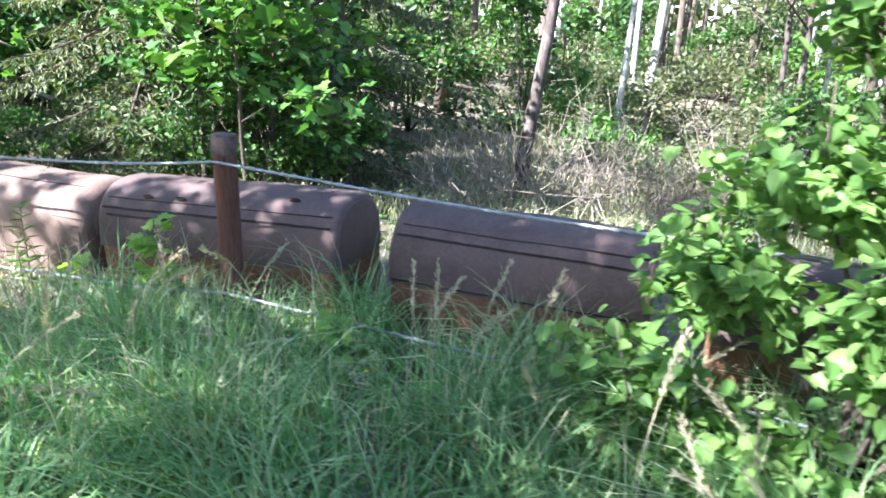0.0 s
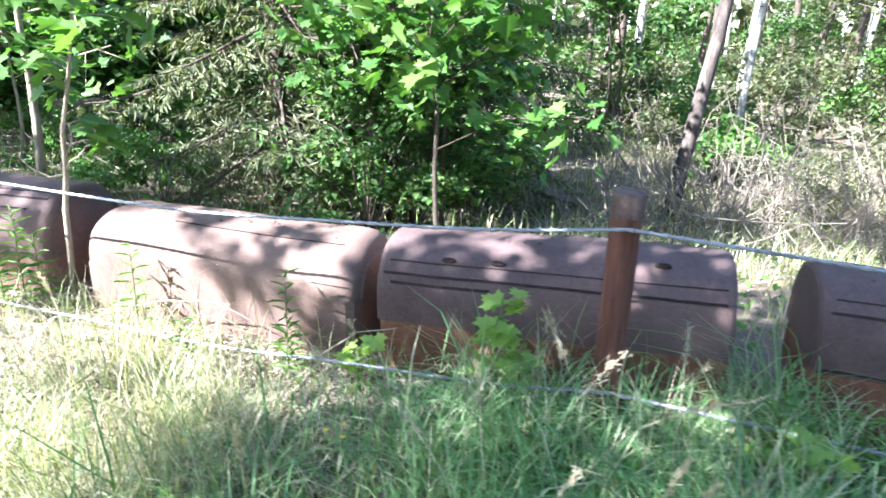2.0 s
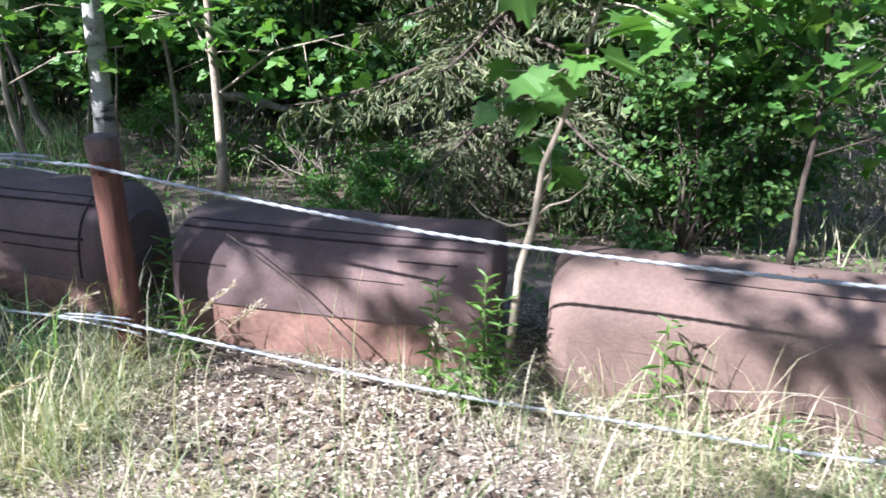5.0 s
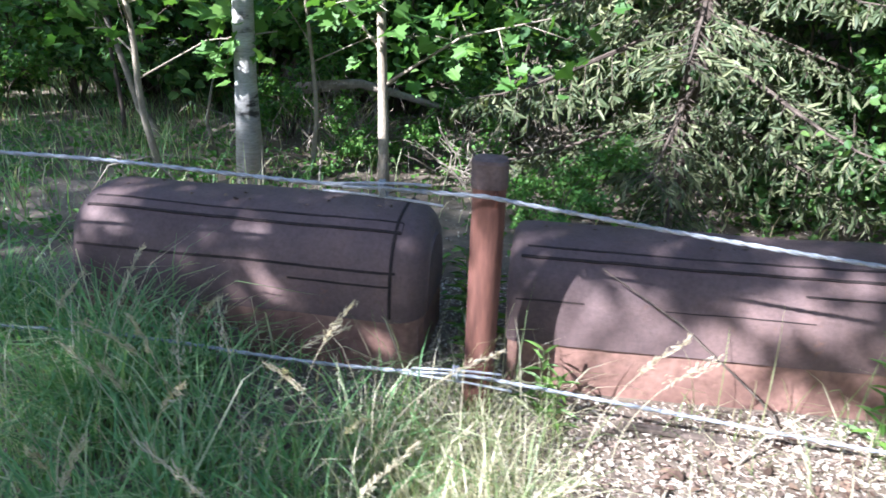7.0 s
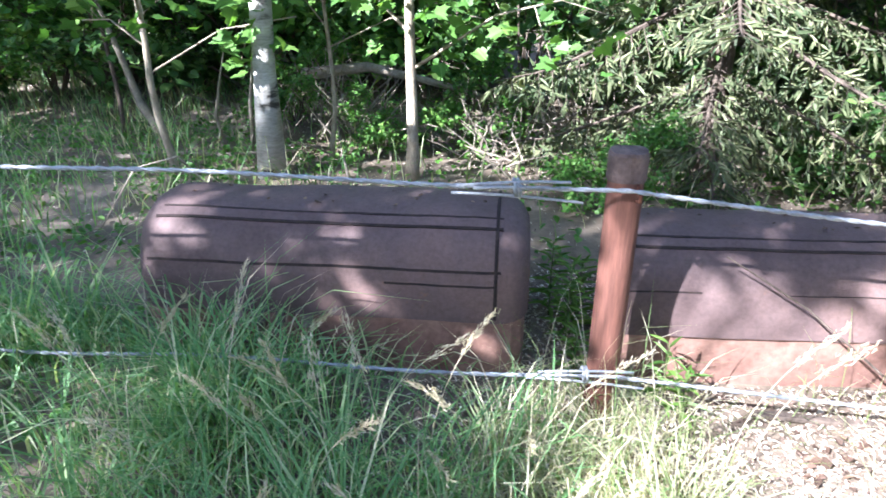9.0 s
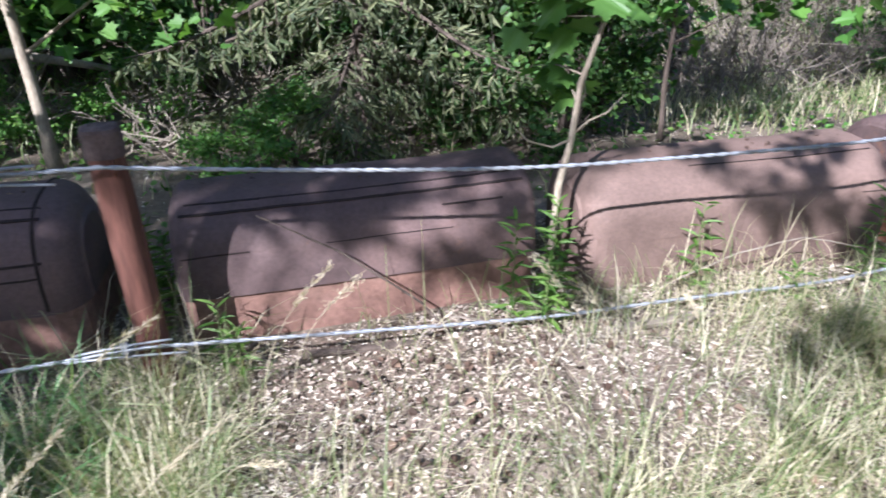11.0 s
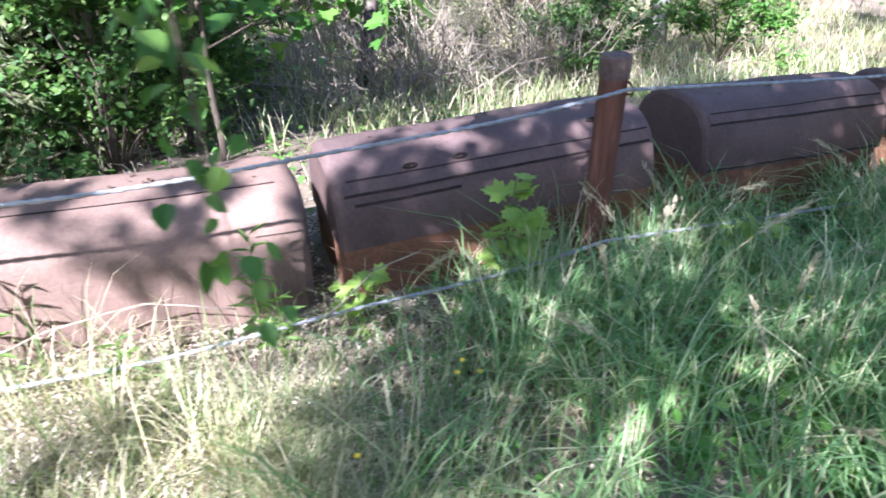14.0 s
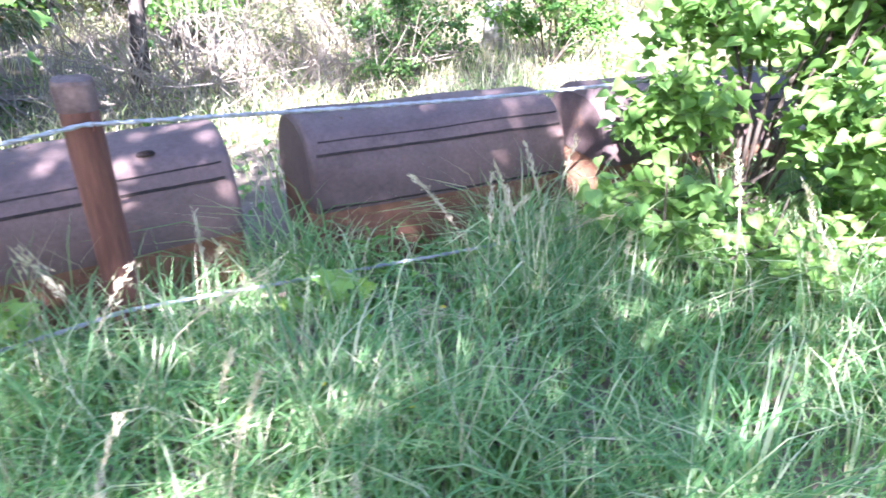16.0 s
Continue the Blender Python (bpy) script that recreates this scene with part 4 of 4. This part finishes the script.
s1 = shrub(-3.95, 6.1, 0.9, 1.9, 2600, 0.085, LEAF_DARK, OVAL, "dark green leafy shrub in the undergrowth")
s2 = shrub(-4.0, 7.0, 0.8, 1.5, 2300, 0.075, LEAF_MAPLE, ROUND, "green leafy shrub in the undergrowth")
s3 = shrub(1.2, 9.5, 0.9, 1.2, 2000, 0.075, LEAF_PALE, OVAL, "pale sunlit shrub in the clearing")
for ob in (s1, s2, s3):
    ob["group"] = "undergrowth shrubs"
base = {s1: s1.location.copy(), s2: s2.location.copy(), s3: s3.location.copy()}
SPOTS = [(s1, -3.75, 5.3, 0.75), (s1, -4.0, 4.9, 0.7), (s1, -4.4, 6.4, 1.1), (s1, -6.8, 7.8, 1.4), (s1, -8.2, 8.4, 1.6), (s1, -9.8, 8.0, 1.6), (s1, -11.4, 8.2, 1.6), (s1, -13.0, 8.0, 1.6), (s2, -12.2, 6.7, 0.7),
         (s1, -10.4, 9.5, 1.8), (s1, -7.4, 9.6, 1.8), (s1, -5.2, 8.8, 1.5), (s1, -12.6, 9.8, 1.9), (s2, -8.9, 6.6, 0.55), (s2, -7.2, 6.4, 0.5), (s2, -6.3, 4.6, 0.35), (s2, -6.0, 5.0, 0.4),
         (s2, -8.0, 5.9, 0.35), (s1, 0.9, 7.0, 0.55), (s1, 1.3, 7.6, 0.8), (s2, 3.0, 7.2, 0.8), (s2, -1.0, 9.6, 0.9), (s3, -0.2, 8.4, 0.6), (s3, 2.2, 10.6, 1.1), (s3, 4.4, 9.0, 1.0), (s3, -0.8, 11.5, 1.2), (s1, 3.6, 12, 1.2),
         (s3, 6.4, 10.5, 1.3), (s1, 6.8, 7.4, 1.1), (s2, 5.0, 5.2, 0.9), (s1, 8.2, 6.0, 1.3), (s2, 3.6, 4.6, 0.7), (s3, 0.4, 13.5, 1.4), (s1, -2.6, 12.0, 1.5), (s1, -4.6, 11.5, 1.7), (s2, -14.0, 5.6, 1.2), (s1, -15, 7.5, 1.6)]
for src, x, y, k in SPOTS:
    copy_thing(src, pose(x, y, float(ground_z(x, y)) - 0.03, 0, 0, SH.uniform(0, 360)) @ Matrix.Diagonal((k, k, k, 1)))

# deeper wood: thin trunks
t1 = tree("birch_tree", -0.5, 13.0, 10.0, 0.09, BIRCH, LEAF_PALE, "slim white birch in the sunlit wood", TR, (0.02, 0.0), 0.5, 900, 0.12, 1.5)
t2 = tree("pine_tree", 3.5, 15.0, 12.0, 0.12, BARK, LEAF_DARK, "straight grey-brown pine in the wood", TR, (0.0, 0.01), 0.6, 800, 0.13, 1.6)
t3 = tree("young_tree", -3.0, 15.0, 7.0, 0.05, GREY_BARK, LEAF_PALE, "thin pale young tree in the wood", TR, (0.03, 0.0), 0.25, 1000, 0.11, 1.3)
for ob in (t1, t2, t3):
    ob["group"] = "trees of the wood"
for k in range(200):
    x, y = SH.uniform(-30, 34), SH.uniform(10.5, 42)
    src = (t1, t2, t3)[k % 3]
    kk = SH.uniform(0.75, 1.25)
    copy_thing(src, pose(x, y, float(ground_z(x, y)) - 0.06, SH.uniform(-3, 3), SH.uniform(-3, 3), SH.uniform(0, 360)) @ Matrix.Diagonal((kk, kk, kk, 1)))
for k in range(20):
    x, y = SH.uniform(-3.5, 12), SH.uniform(9.0, 18)
    kk = SH.uniform(0.3, 0.6)
    copy_thing(t1 if k % 3 else t3, pose(x, y, float(ground_z(x, y)) - 0.06, SH.uniform(-4, 4), SH.uniform(-4, 4), SH.uniform(0, 360)) @ Matrix.Diagonal((kk, kk, 0.6 + kk * 0.4, 1)))
for k in range(26):
    x, y = SH.uniform(-17, -5.5), SH.uniform(7.2, 12)
    kk = SH.uniform(0.9, 1.6)
    copy_thing((s1, s2)[k % 3 == 0], pose(x, y, float(ground_z(x, y)) - 0.05, 0, 0, SH.uniform(0, 360)) @ Matrix.Diagonal((kk, kk, kk, 1)))
for k in range(110):
    x, y = SH.uniform(-26, 30), SH.uniform(13, 34)
    kk = SH.uniform(1.0, 1.9)
    copy_thing((s3, s1, s3, s2)[k % 4], pose(x, y, float(ground_z(x, y)) - 0.05, 0, 0, SH.uniform(0, 360)) @ Matrix.Diagonal((kk, kk, kk, 1)))

# far wood closing the view
FW = np.random.default_rng(61)
n = 26000
ang = FW.uniform(0, 2 * math.pi, n)
rad = FW.uniform(36, 58, n)
P = np.stack([-3 + rad * np.cos(ang), 2 + rad * np.sin(ang), FW.beta(1.0, 1.3, n) * 11.0], 1)
v, f = leaf_mass(OVAL, P, FW.uniform(0.6, 1.5, n), rng=FW)
tagged(raw("far_wood", v, f, LEAF_PALE), "hazy green foliage of the distant wood", "woodland", kind="stuff")

# unseen trees added on the walker's side, so that their crowns shade the path
tree("shade_tree", -2.6, -3.9, 9.0, 0.15, BARK, LEAF_DARK, "unseen broad leafy tree added behind the footpath for shade", TR, (0.0, 0.0), 0.42, 4200, 0.16, 2.8, OVAL, 16)
tree("shade_tree", 2.6, -6.0, 9.0, 0.15, BARK, LEAF_DARK, "unseen broad leafy tree added behind the footpath for shade", TR, (0.0, 0.0), 0.42, 4200, 0.16, 2.8, OVAL, 16)
tree("shade_tree", -15.0, 2.6, 9.5, 0.15, BARK, LEAF_DARK, "unseen broad leafy tree added at the edge of the wood for shade", TR, (0.0, 0.0), 0.4, 5600, 0.16, 2.6, OVAL, 16)


def shade_caster(x, y, h, r, bark, leaf, clumps, label, rng, size=0.11, tier=(4.4, 5.8)):
    """An unseen tree added to block sun, whose limbs end in leafy clumps; each clump is given by where its shadow falls
    on the tanks' front: along, up, radius, fullness.
    """
    root = thing("shade_tree", (x, y, float(ground_z(x, y)) - 0.06), label, "tree")
    v, f = tube([(0.04 * noise.noise((u * 4, x, 0)), 0.04 * noise.noise((u * 4, 0, y)), h * u) for u in np.linspace(0, 1, 12)], [r * (1.3 if i == 0 else 1 - 0.8 * i / 11) for i in range(12)], 12)
    raw("trunk", v, f, bark, root, smooth=True)
    rise = math.tan(radians(SUN_ELEV))
    lots, P = [], []
    for sx, sz, cr, full in clumps:
        z = rng.uniform(*tier)
        d = (z - sz) / rise
        c = Vector((sx - SUN_DIR[0] / _n * d - x, 2.84 - SUN_DIR[1] / _n * d - y, z))
        b = Vector((0, 0, z * rng.uniform(0.6, 0.85)))
        lots.append(tube([b, b.lerp(c, 0.5) + Vector((0, 0, 0.25)), c], [0.02, 0.012, 0.005], 6))
        for _ in range(5):
            e = c + Vector(rng.normal(size=3)) * cr * 0.6
            lots.append(tube([b.lerp(c, 0.9), e], [0.006, 0.002], 5))
        m = int(3200 * cr * cr * full)
        q = rng.normal(size=(m, 3))
        q *= (rng.uniform(0, 1, m) ** 0.4 / np.linalg.norm(q, axis=1))[:, None]
        P.append(np.array(c) + q * cr)
    v, f = join(lots)
    raw("limbwork", v, f, bark, root, smooth=True)
    P = np.concatenate(P)
    v, f = leaf_mass(OVAL, P, rng.uniform(size * 0.6, size * 1.2, len(P)), rng=rng)
    raw("crown", v, f, leaf, root)


# added crowns out of view; their clumps shape the dapple on tanks, grass and wood
CR = np.random.default_rng(71)
shade_caster(-11.3, -2.0, 7.0, 0.11, BARK, LEAF_DARK, [
    (-8.3, 0.3, 0.3, 1), (-7.85, 0.5, 0.27, 1), (-7.85, 0.1, 0.25, 1), (-7.4, 0.68, 0.2, 1), (-7.1, 0.5, 0.22, 1), (-7.35, 0.02, 0.2, 1), (-6.75, 0.3, 0.22, 1), (-7.3, 1.0, 0.3, 1), (-8.0, 1.0, 0.3, 1),
    (-6.5, 0.5, 0.12, 1), (-6.42, 0.14, 0.08, 1), (-6.15, 0.66, 0.1, 1), (-5.8, 0.6, 0.1, 1), (-5.36, 0.32, 0.09, 1), (-5.08, 0.2, 0.13, 0.8), (-5.1, 0.5, 0.12, 0.9), (-5.85, 0.82, 0.16, 1), (-6.3, 0.9, 0.2, 1), (-5.3, 0.85, 0.12, 1),
    (-7.12, 0.25, 0.13, 1), (-7.3, 0.1, 0.14, 1), (-7.68, 0.3, 0.1, 1), (-7.02, 0.0, 0.14, 1), (-7.5, 0.12, 0.12, 1), (-6.2, -0.7, 0.2, 0.9), (-5.95, -1.15, 0.22, 0.9), (-5.6, -1.6, 0.25, 0.9), (-6.78, -0.25, 0.2, 0.9), (-6.6, -0.7, 0.25, 0.9), (-6.3, -1.2, 0.3, 0.8), (-6.0, -1.7, 0.3, 0.7), (-7.0, -0.5, 0.3, 0.5), (-6.9, -1.0, 0.33, 0.35), (-6.4, -1.6, 0.36, 0.35), (-7.6, -0.4, 0.33, 0.4), (-7.5, -1.0, 0.33, 0.3),
    (-8.2, -0.4, 0.33, 0.4), (-8.1, -1.1, 0.36, 0.3), (-7.2, -1.6, 0.36, 0.3)], "unseen leafy tree added to shade the left tanks and grass", CR)
shade_caster(-6.9, -2.4, 6.6, 0.06, BARK, LEAF_DARK, [
    (-3.85, 0.48, 0.13, 0.7), (-3.55, 0.36, 0.13, 0.5), (-3.25, 0.2, 0.16, 0.6), (-4.62, 0.02, 0.12, 0.5), (-3.7, 0.75, 0.15, 0.7), (-4.3, 0.85, 0.12, 0.6), (-3.0, 0.45, 0.22, 0.9), (-2.7, 0.2, 0.2, 0.8), (-2.4, 0.5, 0.2, 0.9),
    (-3.4, -0.5, 0.18, 0.3), (-2.3, -0.3, 0.2, 0.4), (-2.2, -1.0, 0.25, 0.45)], "unseen slim leafy tree added to dapple the middle tanks", CR)
shade_caster(-10.3, -0.9, 9.0, 0.10, BARK, LEAF_DARK, [(x + CR.uniform(-0.25, 0.25), z + CR.uniform(-0.2, 0.2), CR.uniform(0.34, 0.5), 0.42) for x in np.arange(-10.8, -4.6, 0.72) for z in ((1.35, 1.95, 2.6) if x < -6.8 else (1.35, 1.95))]
                 + [(x, z, 0.42, 0.5) for x in (-10.9, -10.2, -9.5, -8.9) for z in (0.3, 0.9)]
                 + [(x + CR.uniform(-0.3, 0.3), z, 0.45, 0.32) for x in (-4.6, -3.8, -3.0, -2.2, -1.4) for z in (4.3, 5.1, 5.8)], "unseen tall leafy tree added to shade the wood behind the tanks", CR, tier=(6.4, 8.4))
shade_caster(-16.8, -1.5, 9.0, 0.10, BARK, LEAF_DARK, [(x + CR.uniform(-0.25, 0.25), z, 0.45, 0.45) for x in (-14.4, -13.7, -13.0, -12.3, -11.6) for z in (1.2, 2.0, 2.8, 3.6, 4.4)], "unseen tall leafy tree added to shade the far left ground", CR, tier=(6.4, 8.4))
shade_caster(-4.6, -3.4, 7.0, 0.09, BARK, LEAF_DARK, [(x + CR.uniform(-0.25, 0.25), z + CR.uniform(-0.2, 0.2), CR.uniform(0.26, 0.38), 0.26) for x in np.arange(-1.6, 2.8, 0.66) for z in ((-0.5, -1.1, -1.7, -2.3) if x < 0.5 else (-1.3, -1.9))]
                 + [(-2.0, 0.35, 0.22, 0.8), (-1.6, 0.45, 0.22, 0.8), (-1.2, 0.3, 0.28, 0.8), (-0.7, 0.4, 0.28, 0.8), (-0.2, 0.4, 0.28, 0.8), (-2.6, 0.5, 0.18, 0.8), (-2.85, 0.72, 0.16, 0.7), (-2.3, 0.72, 0.16, 0.7), (-1.8, 0.8, 0.16, 0.7), (-2.0, 0.02, 0.18, 0.7)], "unseen leafy tree added to shade the tall grass and right tanks", CR)
# birch trunk and crown are added out of view, for shade and to carry the hanging branch
birch = tree("birch_tree", -4.75, -1.1, 7.0, 0.08, BIRCH, LEAF_MAPLE, "unseen birch added for shade beside the footpath, with a long hanging branch", TR, (0.0, 0.0), 0.43, 9000, 0.10, 1.7, OVAL, 20)
TW, PP = [], []
arm = [Vector(p) for p in ((0, 0, 2.5), (0.5, 0.9, 2.85), (0.95, 1.9, 2.95), (1.16, 2.42, 2.7))]
TW.append(tube(arm, [0.02, 0.015, 0.009, 0.005], 7))
for k in range(5):
    top = Vector((1.16 + BR.uniform(-0.05, 0.05), 2.42 + BR.uniform(-0.05, 0.05), 2.72))
    m = 13 - k % 5
    pts = [top + Vector((0.025 * math.sin(k * 2 + q * 0.6), 0.02 * math.cos(k + q * 0.5), -0.14 * q)) for q in range(m)]
    TW.append(tube(pts, [0.0035 - 0.00022 * q for q in range(m)], 5))
    PP += [p + Vector(BR.normal(size=3) * 0.03) for p in pts[1:] for _ in range(5)]
v, f = join(TW)
raw("hanging_branch", v, f, BARK, birch)
v, f = leaf_mass(OVAL, np.array(PP), BR.uniform(0.028, 0.05, len(PP)), droop=0.9, rng=BR)
raw("hanging_foliage", v, f, LEAF_MAPLE, birch, "small drooping birch leaves")
for k in range(26):
    x, y = SH.uniform(-28, 22), SH.uniform(-30, -9)
    copy_thing((t2, t3)[k % 2], pose(x, y, float(ground_z(x, y)) - 0.06, 0, 0, SH.uniform(0, 360)))

# yellow flowers in the grass
for k, (x, y) in enumerate(((-2.9, 2.0), (-2.86, 2.05), (-2.83, 1.98), (-3.3, 1.75), (-1.5, 1.9), (-1.0, 2.1), (-1.3, 1.7))):
    root = thing("yellow_flower", (x, y, float(ground_z(x, y)) - 0.01), "small yellow meadow flower in the grass", "flower", "yellow meadow flowers")
    v, f = tube([(0, 0, 0), (0.01, 0, 0.12), (0.015, 0, 0.22)], 0.0015, 5)
    raw("stem", v, f, STEM, root)
    A = np.arange(6) * math.pi / 3
    v, f = leaves(OVAL, np.tile((0.015, 0, 0.22), (6, 1)), np.stack([np.cos(A), np.sin(A), np.full(6, 0.25)], 1), np.tile((0, 0, 1.0), (6, 1)), np.full(6, 0.012))
    raw("petals", v, f, FLOWER, root)


# ---- twigs, stalks and a lath before the tanks ----
def twig(name, pts, r, mat, label, category="twig"):
    pts = [Vector(p) for p in pts]
    root = thing(name, pts[0], label, category)
    fine = []
    for a, b in zip(pts[:-1], pts[1:]):
        fine += [a.lerp(b, q / 5) + Vector((0, 0, 0.006 * noise.noise((a.x * 3 + q, a.y, 0)))) for q in range(5)]
    fine.append(pts[-1])
    v, f = tube([p - pts[0] for p in fine], [r * (1 - 0.6 * i / len(fine)) for i in range(len(fine))], 6)
    raw("stem", v, f, mat, root, smooth=True)


twig("dry_stem", [(-5.40, 2.62, 0.0), (-5.52, 2.70, 0.14), (-5.82, 2.76, 0.38), (-6.12, 2.79, 0.56)], 0.006, BARK, "thin dark dry stem leaning on a tank")
twig("dry_stem", [(-4.62, 2.66, 0.0), (-4.4, 2.68, 0.10), (-4.1, 2.68, 0.20), (-3.8, 2.66, 0.25), (-3.5, 2.62, 0.18)], 0.0055, DEAD, "pinkish arching dry stem before a tank")
twig("dry_stem", [(-5.62, 2.5, 0.0), (-5.55, 2.52, 0.12), (-5.42, 2.53, 0.17), (-5.25, 2.52, 0.12), (-5.15, 2.5, 0.02)], 0.005, DEAD, "arching dry stem in the litter")
twig("dry_stem", [(-3.25, 2.45, 0.0), (-3.18, 2.5, 0.16), (-3.0, 2.52, 0.30), (-2.82, 2.5, 0.36)], 0.005, DEAD, "pale arching dry stem before a tank")
bm = bmesh.new()
bmesh.ops.create_cube(bm, size=1, matrix=pose(0, 0, 0, 0, 0, -4) @ Matrix.Diagonal((0.42, 0.035, 0.018, 1)))
bmesh.ops.bevel(bm, geom=bm.edges[:], offset=0.003, segments=1, affect="EDGES")
lath = thing("wooden_lath", (-5.78, 2.62, float(ground_z(-5.78, 2.62)) + 0.02), "dark weathered wooden lath lying in the litter", "lath")
part("board", bm, BARK, lath)
bm = bmesh.new()
bmesh.ops.create_cube(bm, size=1, matrix=pose(0, 0, 0, 0, 0, 3) @ Matrix.Diagonal((0.5, 0.04, 0.022, 1)))
bmesh.ops.bevel(bm, geom=bm.edges[:], offset=0.003, segments=1, affect="EDGES")
lath = thing("wooden_lath", (-4.55, 2.5, float(ground_z(-4.55, 2.5)) + 0.02), "grey weathered wooden lath lying in dry grass", "lath")
part("board", bm, DEAD, lath)
PL = np.random.default_rng(77)
for x, y, h, ln, az in ((-0.75, 2.0, 0.36, 1.0, 3.0), (-2.3, 1.75, 0.5, 0.75, 2.6), (-2.15, 2.1, 0.62, 0.4, 0.5), (-2.0, 2.2, 0.66, 0.45, 2.4), (-2.7, 2.1, 0.5, 0.7, 2.9), (-4.95, 2.35, 0.46, 0.5, 2.5), (-4.85, 2.3, 0.38, 0.45, 2.6),
                       (-7.2, 2.1, 0.62, 0.5, 2.2), (-7.35, 2.0, 0.6, 0.45, 2.0), (-8.0, 2.1, 0.62, 0.6, 2.6), (-7.7, 1.9, 0.5, 0.7, 2.9), (-6.05, 2.4, 0.55, 0.5, 0.1)):
    seed_stalk(x, y, h, ln, az, PL, 0.03)


# dark curled leaves in drifts on the pale litter
FL = np.random.default_rng(91)
P = []
for cx, cy, cr, cn in ((-5.75, 2.35, 0.16, 60), (-5.95, 2.1, 0.12, 40), (-5.5, 1.95, 0.2, 50), (-5.2, 2.4, 0.2, 40), (-4.7, 2.1, 0.25, 40), (-3.7, 2.2, 0.3, 50), (-3.0, 2.25, 0.25, 60), (-2.75, 1.8, 0.25, 50), (-4.2, 1.7, 0.3, 40)):
    for _ in range(cn):
        x, y = cx + FL.normal() * cr, cy + FL.normal() * cr * 0.6
        P.append((x, y, float(ground_z(x, y)) + FL.uniform(0.012, 0.03)))
P = np.array(P)
v, f = leaves(OVAL, P, FL.normal(size=(len(P), 3)) * (1, 1, 0.2), FL.normal(size=(len(P), 3)) * 0.4 + (0, 0, 1), FL.uniform(0.02, 0.045, len(P)), fold=0.5, curl=0.4)
tagged(raw("curled_leaves", v, f, DRY_LEAF), "dark curled dry leaves drifted over pale litter", "leaf litter", kind="stuff")

# fallen leaves and needles on the tank tops
P = []
for x0, x1, top in ((-8.2, -6.95, 0.62), (-6.4, -5.05, 0.575), (-4.6, -3.3, 0.525), (-2.9, -1.6, 0.62), (-1.1, -0.1, 0.655)):
    for _ in range(26):
        y = FL.uniform(3.02, 3.22)
        P.append((FL.uniform(x0, x1), y, top - 0.35 * abs(y - 3.12) ** 1.6 + 0.006))
P = np.array(P)
D = FL.normal(size=(len(P), 3)) * (1, 1, 0.1)
v, f = leaves(OVAL, P, D, FL.normal(size=(len(P), 3)) * 0.2 + (0, 0, 1), FL.uniform(0.012, 0.028, len(P)), fold=0.3, curl=0.2)
tagged(raw("fallen_leaves", v, f, DRY_LEAF), "dry fallen leaves lying on the tank tops", "leaf litter", kind="stuff")
